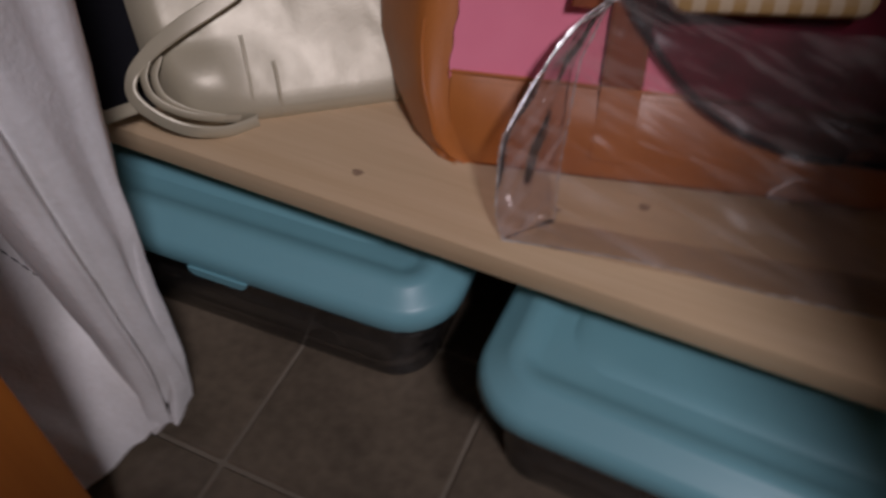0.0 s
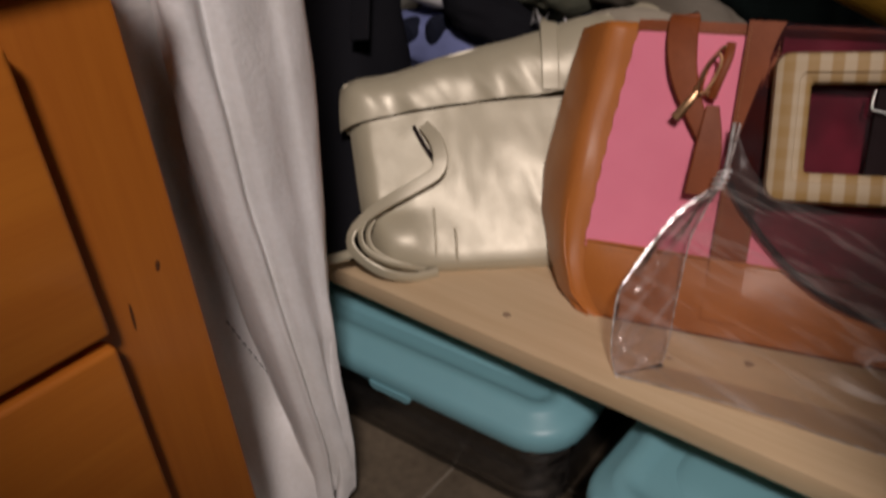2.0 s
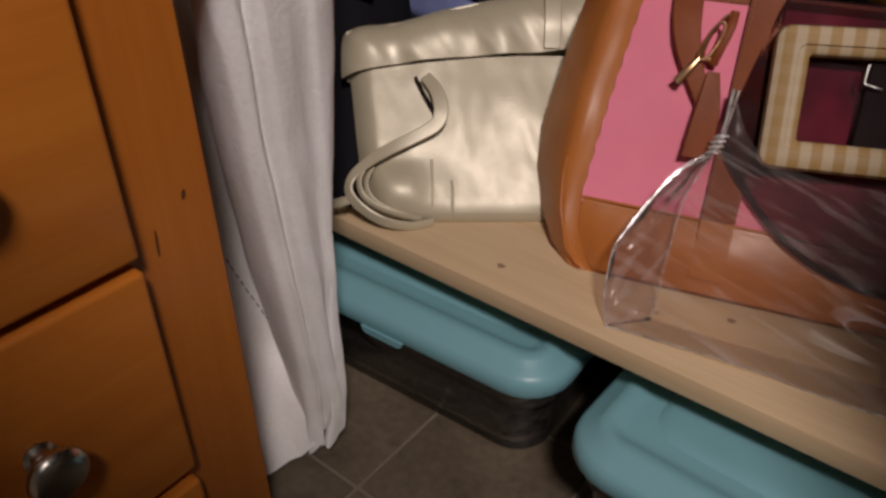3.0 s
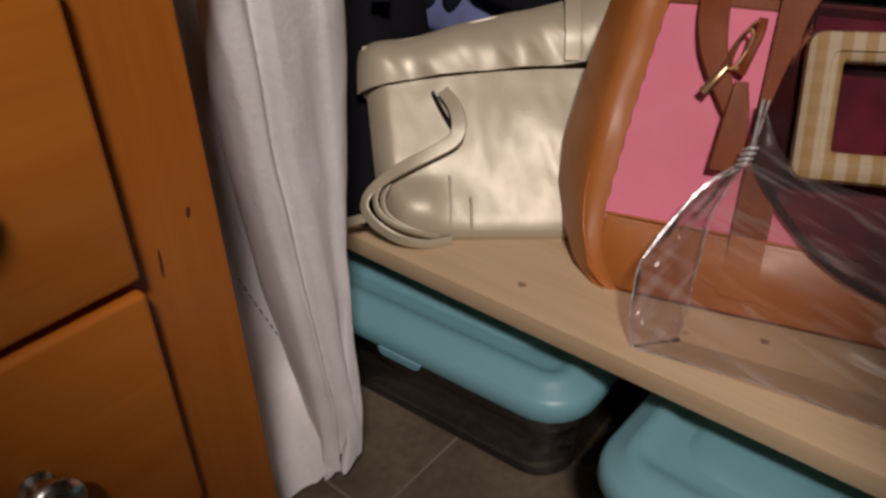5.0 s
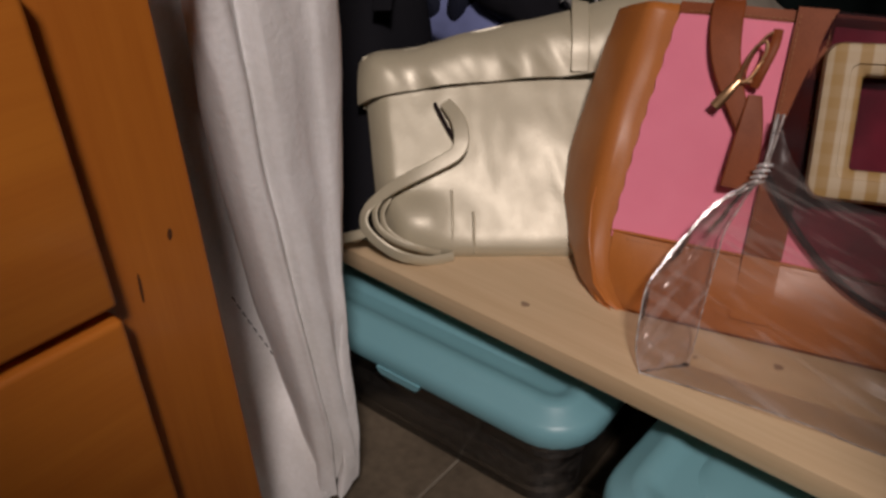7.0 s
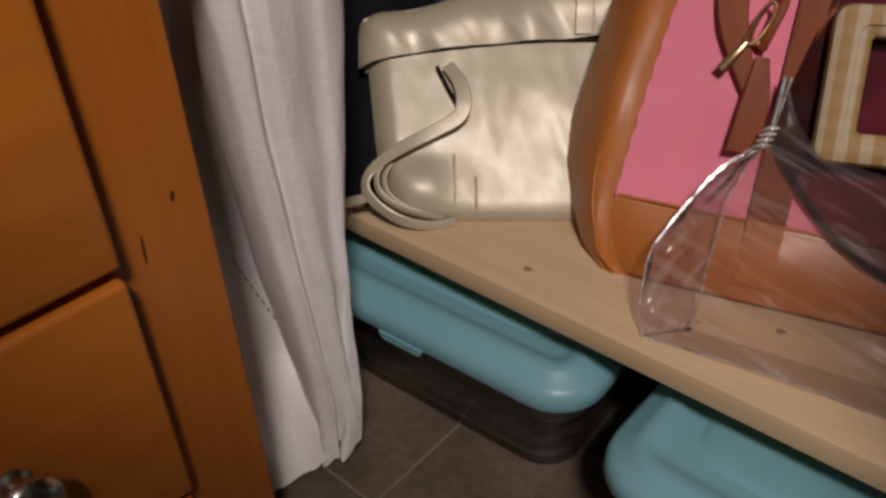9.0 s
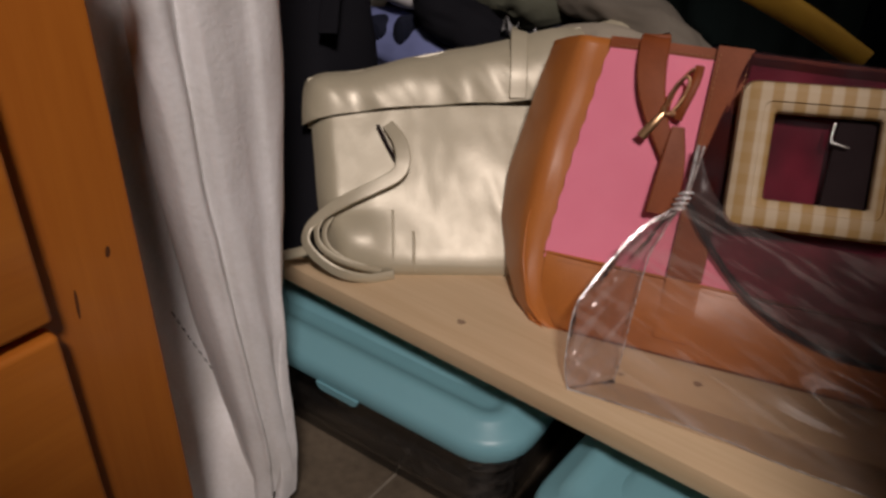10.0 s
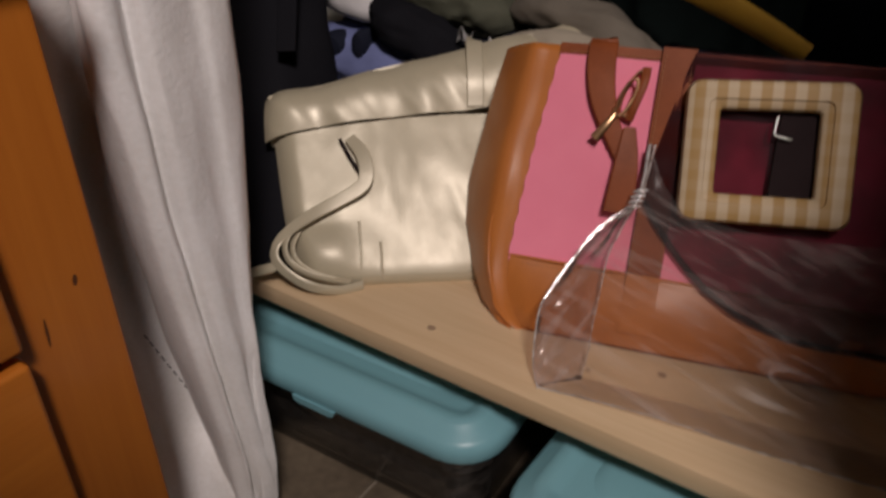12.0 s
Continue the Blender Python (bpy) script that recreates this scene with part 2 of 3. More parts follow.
M_LID = surface("turquoise_plastic", (0.20, 0.42, 0.475), 0.38, (0.18, 0.385, 0.44), scale=20, fine=600, bump=0.05)
M_BIN = film_of("smoky_clear_plastic", (0.62, 0.60, 0.58), (0.12, 0.11, 0.10), rough=0.15, milk=0.28)
# Stretched milk streaks in these two clear vinyls paint their white reflections.
M_FILM = film_of("clear_vinyl", (0.93, 0.91, 0.90), (0.80, 0.72, 0.68), rough=0.24, milk=0.025, ior=1.11, folds=12, grain=(1.2, 11, 5), turn=-22, band=(0.50, 0.74), most=4.5, least=0.8)
M_GUSSET = film_of("clear_vinyl_side", (0.945, 0.92, 0.93), (0.88, 0.80, 0.77), rough=0.12, milk=0.03, ior=1.25, folds=14, grain=(1.2, 10, 5), turn=58, band=(0.48, 0.72), most=6.0, least=0.8)
M_SMOKE = film_of("smoke_tinted_vinyl", (0.66, 0.53, 0.56), (0.06, 0.038, 0.044), rough=0.35, milk=0.16, folds=30, ior=1.04)
M_RIM = film_of("smoke_vinyl_rim", (0.60, 0.48, 0.50), (0.06, 0.04, 0.045), rough=0.35, milk=0.25, ior=1.08)
# Milk with a white cover puts the edge's highlight into the bead's colour.
M_BEAD = film_of("clear_vinyl_bead", (1.0, 1.0, 1.0), (0.92, 0.90, 0.88), rough=0.22, milk=0.42, ior=1.3)
# Whitened glossy film for the strips, ribs and scraps that imitate highlights.
M_GLEAM = film_of("clear_vinyl_gleam", (0.97, 0.95, 0.95), (0.92, 0.90, 0.88), rough=0.16, milk=0.30, ior=1.6, folds=60)
M_STRAP = surface("dark_tan_leather", (0.27, 0.072, 0.022), 0.5, (0.19, 0.048, 0.015), scale=30, fine=700, amount=0.8, bump=0.15, spec=0.2)
M_GINGHAM = gingham("ochre_gingham")
M_BLACK = surface("black_cloth", (0.010, 0.010, 0.013), 0.85, (0.014, 0.014, 0.017), scale=20, fine=600, bump=0.3, spec=0.06)
M_NAVY = surface("navy_cloth", (0.016, 0.019, 0.034), 0.85, scale=20, fine=600, bump=0.3, spec=0.12)
M_PERI = surface("periwinkle_cloth", (0.20, 0.235, 0.47), 0.85, scale=20, fine=600, bump=0.3)
M_WHITE = surface("white_knit", (0.72, 0.70, 0.70), 0.9, scale=20, fine=700, bump=0.4)
M_OLIVE = surface("olive_cloth", (0.105, 0.107, 0.074), 0.88, (0.075, 0.078, 0.052), scale=20, fine=600, bump=0.35)
M_YELLOW = surface("mustard_webbing", (0.30, 0.17, 0.008), 0.8, (0.22, 0.12, 0.006), scale=40, fine=900, bump=0.3)
M_TAUPE = surface("taupe_cloth", (0.19, 0.165, 0.13), 0.88, scale=20, fine=600, bump=0.35)
M_BEIGE = surface("beige_cloth", (0.46, 0.40, 0.31), 0.88, scale=20, fine=600, bump=0.35)

# ---- the room ----
X0, X1, Y0, Y1, ZC = -0.78, 2.3, -2.1, 0.50, 2.35
floor = part("floor", boxed(X0 - 0.1, X1 + 0.1, Y0 - 0.1, Y1 + 0.1, -0.06, -0.0025), M_GROUT, smooth=False)
tagged(floor, "dark greige square floor tiles with pale grout", "floor", kind="structure")
for nm, b in (("wall_north", (X0, X1, Y1, Y1 + 0.1, 0, ZC)), ("wall_south", (X0, X1, Y0 - 0.1, Y0, 0, ZC)),
              ("wall_west", (X0 - 0.1, X0, Y0 - 0.1, Y1 + 0.1, 0, ZC)), ("wall_east", (X1, X1 + 0.1, Y0 - 0.1, Y1 + 0.1, 0, ZC))):
    tagged(part(nm, boxed(*b), M_BACKWALL if nm == "wall_north" else M_DIMWALL, smooth=False), "plain painted wall, darkened where unseen to cut bounce light", "wall", kind="structure")
tagged(part("ceiling", boxed(X0, X1, Y0, Y1, ZC, ZC + 0.1), M_DIMCEIL, smooth=False), "plain unseen ceiling, darkened to cut bounce light", "ceiling", kind="structure")
# Unseen blocker, stepped to cast the shade on the shelf's right end and tote.
tagged(part("shade_wall_stepped", box(boxed(0.50, 0.56, -0.17, Y1, 0, 1.0195), 0.50, 0.56, -0.27, -0.1705, 0, 0.76), M_DIMWALL, smooth=False), "unseen stepped wall added to shade the shelf's right end", "wall", kind="structure")

# Added out of view to keep lamp light off the heap and yellow strap.
tagged(part("shade_board", boxed(X0, 0.56, -0.20, Y1, 1.02, 1.045), M_DIMWALL, smooth=False), "unseen board added above to shade the heap at the back", "ceiling", kind="structure")
# Unseen wall added as a light blocker: darkens lower dresser, curtain hem and floor.
tagged(part("shade_wall_half", boxed(0.30, X1, -0.70, -0.62, 0, 0.905), M_DIMWALL, smooth=False), "unseen half-height wall added to shade the dresser's foot and floor", "wall", kind="structure")

# ---- shelf board ----
shelf = thing("shelf_board", "pale pine shelf board with small dark knots", "shelf")
part("board", boxed(-0.46, 0.497, 0.0, 0.40, SHELF - 0.019, SHELF, bevel=0.0012), M_SHELF, shelf)
part("back_support", boxed(-0.45, 0.476, 0.383, 0.398, 0.0, SHELF - 0.0195, bevel=0.001), M_SHELF, shelf)
part("end_support", boxed(0.478, 0.496, 0.02, 0.38, 0.0, SHELF - 0.0195, bevel=0.001), M_SHELF, shelf)
for x, y, r in ((0.0, 0.031, 0.0032), (0.186, 0.082, 0.0030), (0.135, 0.055, 0.0016)):
    bm = bmesh.new()
    ring = [(x + r * (1 + 0.25 * math.sin(3 * a)) * math.cos(a) * 1.2, y + r * math.sin(a)) for a in (2 * math.pi * i / 14 for i in range(14))]
    loft([[(px, py, SHELF - 0.002) for px, py in ring], [(px, py, SHELF + 0.0003) for px, py in ring]], bm=bm)
    part("knot", bm, M_SPOT, shelf, "dark brown knot")


# ---- storage boxes ----
def storage_box(x, y, turn, width, depth, latch):
    ob = thing("storage_box", "clear plastic storage box with turquoise lid under the shelf", "storage box", "boxes under the shelf", at=pose(x, y, 0, 0, 0, turn))
    w, d = width, depth
    body = [rounded(i, w - i, i, d - i, 0.036, z) for i, z in ((0.024, 0.001), (0.021, 0.004), (0.017, 0.055), (0.015, 0.068), (0.011, 0.072), (0.009, 0.101))]
    inner = [rounded(i, w - i, i, d - i, 0.034, z) for i, z in ((0.012, 0.1005), (0.020, 0.055), (0.026, 0.006))]
    part("body", loft(body + inner), M_BIN, ob, "smoky clear plastic body")
    lid = [rounded(i, w - i, i, d - i, max(0.045 - i, 0.01), z) for i, z in
           ((0.006, 0.1015), (0.004, 0.095), (0.0015, 0.0935), (0.0, 0.096), (0.0, 0.104), (0.0015, 0.110), (0.006, 0.114), (0.012, 0.1165), (0.017, 0.1215), (0.021, 0.1235), (0.029, 0.1235), (0.034, 0.1195), (0.040, 0.1185))]
    top = part("lid", loft(lid), M_LID, ob, "turquoise plastic lid")
    bm = bmesh.new()
    loft([rounded(i, w - i, i, d - i, 0.03, z) for i, z in ((0.0505, 0.1186), (0.0535, 0.1200), (0.0565, 0.1212), (0.062, 0.1216))], bm=bm)
    part("raised_panel", bm, M_LID, top)
    if latch:
        a, b = latch
        bm = loft([[(px, yy, pz) for px, pz in ((a + 0.004, 0.0885), (b - 0.004, 0.0885), (b, 0.0905), (b + 0.002, 0.0955), (a - 0.002, 0.0955), (a, 0.0905))] for yy in (-0.0020, 0.008)])
        part("latch", bm, M_LID, ob, "turquoise latch tab")
    return ob


storage_box(-0.262, -0.046, 2.6, 0.353, 0.42, (0.158, 0.203))
storage_box(0.117, -0.068, -1.5, 0.348, 0.42, None)

# ---- dresser ----
DX, DR = -0.045, -0.208
dresser = thing("dresser", "honey-stained pine dresser with round metal knobs", "dresser")
part("carcass", boxed(-0.47, DX, -0.80, DR, 0.0, 0.511, bevel=0.003), M_STILE, dresser)
part("top", boxed(-0.48, DX + 0.023, -0.82, DR + 0.003, 0.5115, 0.531, bevel=0.005, seg=3), M_DRESSER, dresser)
for z0, z1, kz in ((0.3275, 0.478, 0.412), (0.165, 0.3205, 0.250), (0.02, 0.154, 0.09)):
    dr = part("drawer", boxed(DX + 0.0005, DX + 0.015, -0.742, -0.2665, z0, z1, bevel=0.0035, seg=3), M_DRESSER, dresser)
    for ky in (-0.347, -0.657):
        prof = [(0, 0.008), (0.002, 0.0085), (0.004, 0.006), (0.010, 0.0055), (0.013, 0.009), (0.016, 0.0138), (0.019, 0.0155), (0.022, 0.0152), (0.0245, 0.0125), (0.026, 0.008), (0.0265, 0.002)]
        part("knob", lathe(prof, (DX + 0.015, ky, kz)), M_STEEL, dr, "round brushed nickel knob")
for y, z, h, w in ((-0.2265, 0.3435, 0.0050, 0.0013), (-0.2485, 0.322, 0.0135, 0.0008)):
    bm = bmesh.new()
    ring = [(y + w * math.cos(a) + 0.0006 * math.sin(a), z + h / 2 * 1.3 * math.sin(a)) for a in (2 * math.pi * i / 12 for i in range(12))]
    loft([[(DX - 0.002, a, b) for a, b in ring], [(DX + 0.0004, a, b) for a, b in ring]], bm=bm)
    part("wood_knot", bm, M_KNOT, dresser, "dark wood knot")


# ---- curtain ----
CURTAIN_ROWS = {}


def curtain_row(z):
    """The cloth's way at one height, from above: a panel tucked behind the dresser, doubled back under a front pleat, and a free edge."""
    on = lambda at, to: float(np.interp(z, at, to))
    edge = on((0, 0.03, 0.1, 0.22, 0.32, 0.40, 0.48, 0.9), (-0.113, -0.106, -0.099, -0.081, -0.069, -0.063, -0.059, -0.055)) + 0.002 * math.sin(z * 23)
    first = on((0, 0.05, 0.1, 0.2, 0.26, 0.32, 0.39, 0.44, 0.5, 0.9), (-0.130, -0.126, -0.127, -0.138, -0.143, -0.149, -0.153, -0.158, -0.158, -0.150))
    second = on((0, 0.1, 0.165, 0.27, 0.34, 0.42, 0.48, 0.9), (-0.114, -0.117, -0.122, -0.129, -0.134, -0.136, -0.135, -0.125))
    deep = on((0, 0.03, 0.10, 0.2, 0.36, 0.44, 0.5, 0.9), (0.008, 0.022, 0.070, 0.095, 0.080, 0.040, 0.024, 0.024))
    lap = 0.60 * deep
    wave = 0.006 * math.sin(z * 13 + 0.6)
    mid = (second + edge) / 2
    points = [(-0.112 - 1.1 * deep, -0.222), (-0.098 - 1.1 * deep + wave, -0.188), (-0.086 - 0.92 * deep - wave, first - 0.012), (-0.084 - deep + wave, first + 0.35 * lap), (-0.090 - 0.88 * deep, first + lap),
              (-0.093 - 0.62 * deep, first + 0.30 * lap), (-0.094 - 0.25 * deep, first + 0.003), (-0.091, first - 0.001), (-0.083, first + 0.0045), (-0.081, (first + second) / 2 + 0.001), (-0.0885, second), (-0.079, second + 0.0045),
              (-0.0765, second + 0.013), (-0.080, mid + 0.002), (-0.0765, mid + 0.012), (-0.079, edge - 0.010), (-0.088, edge)]
    return spline([(x, y, 0) for x, y in points], 8)


def curtain_at(u, v):
    """u from the dresser's side to the free edge, v from the hem up."""
    z = 0.004 + 1.9 * v ** 1.6
    if v not in CURTAIN_ROWS:
        CURTAIN_ROWS[v] = curtain_row(z)
    row = CURTAIN_ROWS[v]
    k = u * (len(row) - 1)
    i = min(int(k), len(row) - 2)
    p = row[i].lerp(row[i + 1], k - i)
    low = max(0.0, 1 - z / 0.10)
    q = Vector((p.y * 30 + z * 6, z * 10, 1.7 + u * 4))
    ridge = 0.3 - abs(noise.noise(q)) + 0.5 * (0.3 - abs(noise.noise(q * 2.2 + Vector((3, 1, 0)))))
    x = p.x + 0.0052 * ridge * (0.55 + 0.45 * max(0, 1 - z / 0.35)) + wob((u * 3, z * 6, 1), 1.5, 0.003)
    z += 0.030 * max(0, min(1, (p.y + 0.138) / 0.030)) * low + 0.012 * max(0, 1 - u / 0.35) * low + 0.003 * low * math.sin(u * 40)
    return (x, p.y, z)


curtain = thing("curtain", "creased white cotton curtain hanging beside the dresser to the floor", "curtain")
part("cloth", sheet(curtain_at, 240, 130, 0.0012), M_CURTAIN, curtain)
bm = bmesh.new()
for k in range(22):
    ends = []
    for t in (k / 22, (k + 0.62) / 22):
        z = 0.19 - 0.175 * t
        p = Vector(curtain_at(0.17 + 0.07 * t, ((z - 0.004) / 1.9) ** 0.625))
        ends.append(p + Vector((0.0012, -0.0008, 0)))
    tube([ends[0], (ends[0] + ends[1]) / 2, ends[1]], 0.0005, 2, 5, bm)
part("stitching", bm, M_STITCH, curtain, "dark stitched seam")


# ---- cream handbag ----
def cream_left(v):
    return -0.058 - 0.012 * min(v / 0.05, 1) - 0.016 * max(0, (v - 0.04) / 0.145)


def crinkle(u, v):
    """Small soft creases in the vinyl, mostly up and down."""
    q = Vector((u * 34 + v * 12, v * 16, 3.3))
    return 0.0011 * (0.35 - abs(noise.noise(q))) + 0.0005 * (0.3 - abs(noise.noise(q * 2.3 + Vector((1, 5, 0)))))


def cream_bag():
    ob = thing("cream_handbag", "pearly cream vinyl handbag with folded top leaning back on the shelf", "handbag", at=lean_frame(-0.09, 0.049, SHELF, 38, 38))
    n = 130

    def ring(level):
        """The base rolls under: its lowest rings step back to where it rests."""
        v, back_v = level, level
        dw = 0.0
        if level < 0.020:
            k = level / 0.020
            a = radians(-122 + 122 * k)
            v, dw = 0.0125 + 0.0125 * math.sin(a), 0.013 * (math.cos(a) - 1)
            back_v = max(level, 0.001)
        uL, uR = cream_left(v), 0.22
        D = max(min(0.045 - 0.16 * max(v - 0.08, 0), 1.24 * back_v + 0.014), 0.002)
        out = []
        for i in range(n):
            s = i / n
            if s < 0.62:
                t = s / 0.62
                u = uL + (uR - uL) * t
                edge = min(t, 1 - t) * (uR - uL)
                puff = 0.006 - 0.016 * max(0, 1 - edge / 0.022) ** 2 + 0.006 * math.exp(-((u + 0.034) / 0.026) ** 2 - ((v - 0.030) / 0.020) ** 2) - 0.002 * math.exp(-((v - 0.060) / 0.009) ** 2) * max(0, min(1, (0.004 - u) / 0.04))
                w = puff + dw + wob((u + 0.2 * v, v, 0.3), 11, 0.0045, 2.0) + crinkle(u, v) * min(1, v / 0.02)
                out.append((u, v, w))
            else:
                t = (s - 0.62) / 0.38
                u = uR + (uL - uR) * t
                low = max(back_v, 0.0125 + 0.0125 * math.sin(radians(-122)) + 0.001) if level < 0.020 else v
                out.append((u, low, -D * (1 - (2 * abs(t - 0.5)) ** 6 * 0.6)))
        return out

    vs = [0.0, 0.002, 0.004, 0.006, 0.008, 0.010, 0.012, 0.014, 0.016, 0.018] + [0.020 + 0.0054 * k for k in range(27)]
    part("body", loft([ring(v) for v in vs]), M_CREAM, ob)

    top_at = lambda u: 0.1845 + 0.222 * (u + 0.086) + 0.0015 * math.sin(u * 60)
    low_at = lambda u: 0.1405 + 0.14 * (u + 0.085) + 0.004 * math.sin((u + 0.09) * 22)

    def cuff(a, b):
        u = -0.088 + 0.306 * a
        lo, hi = low_at(u), top_at(u)
        v = lo + (hi - lo) * b
        w = 0.0095 - 0.012 * max(0, 1 - a / 0.06) ** 2 + 0.0035 * math.sin(math.pi * b) + wob((u + 0.3 * v, v * 0.45, 4), 30, 0.0050, 1.0) * min(1, 0.2 + a / 0.15) + 1.3 * crinkle(u * 0.9 + 0.4 * v, v * 0.6 + 1) - 0.010 * b ** 6
        return (u, v, w)

    part("folded_cuff", sheet(cuff, 120, 18, 0.003), M_CREAM, ob, "folded-over cream cuff")

    def back(a, b):
        u = -0.085 + 0.30 * a
        v = 0.14 + (top_at(u) - 0.1405) * b
        return (u, v, -0.014 + 0.012 * b + 0.002)

    part("back_panel", sheet(back, 30, 6, 0.004), M_CREAM, ob)
    part("tab", ribbon([(0.112, 0.166, 0.012), (0.1125, 0.19, 0.0165), (0.113, 0.215, 0.015), (0.114, 0.231, 0.008), (0.115, 0.234, -0.002)], (0, 0, 1), 0.016, 0.003), M_CREAM, ob)
    for u in (-0.001, 0.018):
        part("seam_welt", tube([(u - 0.001, 0.040 if u > 0 else 0.060, 0.0065), (u, 0.030, 0.0080), (u, 0.016, 0.0074), (u + 0.001, 0.004, 0.0040)], 0.0013), M_CREAM, ob)
    up = (0, 0, 1)
    # Dark strip laid on the front as the shade inside the slit.
    part("slit_shade", ribbon([(-0.0175, 0.1385, 0.0105), (-0.008, 0.120, 0.0115), (0.0025, 0.1015, 0.0105)], up, 0.0032, 0.0016), M_LINING, ob, "dark strip painting the shade in the slit under the strap")
    loop = [(-0.008, 0.139, 0.011), (0.003, 0.123, 0.015), (0.007, 0.105, 0.017), (0.002, 0.091, 0.017), (-0.018, 0.079, 0.017), (-0.042, 0.067, 0.018), (-0.062, 0.054, 0.020), (-0.076, 0.040, 0.020), (-0.0775, 0.026, 0.021), (-0.066, 0.012, 0.021), (-0.046, 0.0, 0.019), (-0.022, -0.004, 0.013), (0.0, 0.0005, 0.006)]
    nrm = [(0, 0, 1)] * 5 + [(-0.2, 0.1, 1)] + [(-0.5, 0.1, 1)] + [(-0.8, 0.0, 1)] * 2 + [(-0.6, -0.5, 1)] * 2 + [(-0.1, -0.6, 1), (0, -0.4, 1)]
    part("strap", ribbon(loop, nrm, [0.011, 0.013, 0.014, 0.013, 0.012, 0.012, 0.011, 0.010, 0.010, 0.010, 0.010, 0.009, 0.008], 0.0028), M_CREAM, ob)
    for k, (o, r) in enumerate(((0.007, 0.006), (0.0125, -0.002))):
        p = [(-0.070 + o, 0.052, 0.014 + r), (-0.0755 + o, 0.038, 0.016 + r), (-0.072 + o, 0.024, 0.016 + r), (-0.058 + o, 0.013, 0.015 + r), (-0.038 + o, 0.006, 0.012 + r), (-0.012, 0.003, 0.008)]
        part("strap", ribbon(p, [(-0.8, 0, 1)] * 3 + [(-0.5, -0.6, 1)] * 2 + [(0, -0.4, 1)], 0.0062, 0.0022), M_CREAM, ob)
    part("strap_end", ribbon([(-0.118, 0.012, 0.006), (-0.098, 0.016, 0.012), (-0.078, 0.02, 0.016)], (0, 0.2, 1), 0.009, 0.0026), M_CREAM, ob)
    return ob


cream_bag()


# ---- pink and tan tote ----
def tote_ring(v, n=200):
    """One level of the tote: a flat front that rolls softly round into a swelling side."""
    level = (0, 0.005, 0.02, 0.05, 0.083, 0.125, 0.17, 0.21, 0.245)
    foot = max(0, 1 - v / 0.03) ** 2
    front = float(np.interp(v, level, (0.010, 0.000, -0.010, -0.015, -0.015, -0.013, -0.010, -0.006, -0.004)))
    out_to = float(np.interp(v, level, (0.000, -0.016, -0.036, -0.059, -0.072, -0.073, -0.065, -0.058, -0.050)))
    uR = 0.305 - 0.015 * foot
    D = max(min(0.105 - 0.30 * max(v - 0.08, 0), 1.75 * v + 0.004), 0.003)
    S = front - out_to
    face = lambda u: 0.003 * min(1, v / 0.02) + wob((u, v, 2), 14, 0.004, 3.0) * min(1, v / 0.04) - 0.006 * foot
    wf = face(front)
    bend = [(front, wf), (front - 0.30 * S, wf - 0.02 * D + 0.0018), (front - 0.52 * S, wf - 0.12 * D), (front - 0.80 * S, -0.33 * D), (front - S, -0.60 * D), (front - 0.85 * S, -0.86 * D), (front - 0.4 * S, -D)]
    side = spline([(a, b, 0) for a, b in bend], 12)
    out = []
    for i in range(n):
        s = i / n
        if s < 0.42:
            u = front + (uR - front) * s / 0.42
            e = uR - u
            out.append((u, v, face(u) - 0.014 * min(1, D / 0.03) * max(0, 1 - e / 0.030) ** 1.8))
        elif s < 0.50:
            t = (s - 0.42) / 0.08
            out.append((uR + S * 0.8 * math.sin(math.pi * t), v, -0.012 - (D - 0.012) * t if D > 0.012 else -D * (0.3 + 0.7 * t)))
        elif s < 0.60:
            t = (s - 0.50) / 0.10
            out.append((uR + (front - 0.4 * S - uR) * t, v, -D))
        else:
            k = (1 - (s - 0.60) / 0.40) * (len(side) - 1)
            a = min(int(k), len(side) - 2)
            p = side[a].lerp(side[a + 1], k - a)
            dent = wob((p.x * 0.7, v * 0.8, 7), 22, 0.004, 5.0) * min(1, v / 0.04) * min(1, (front - p.x) / 0.01)
            out.append((p.x + 0.4 * dent, v, p.y + dent))
    return out


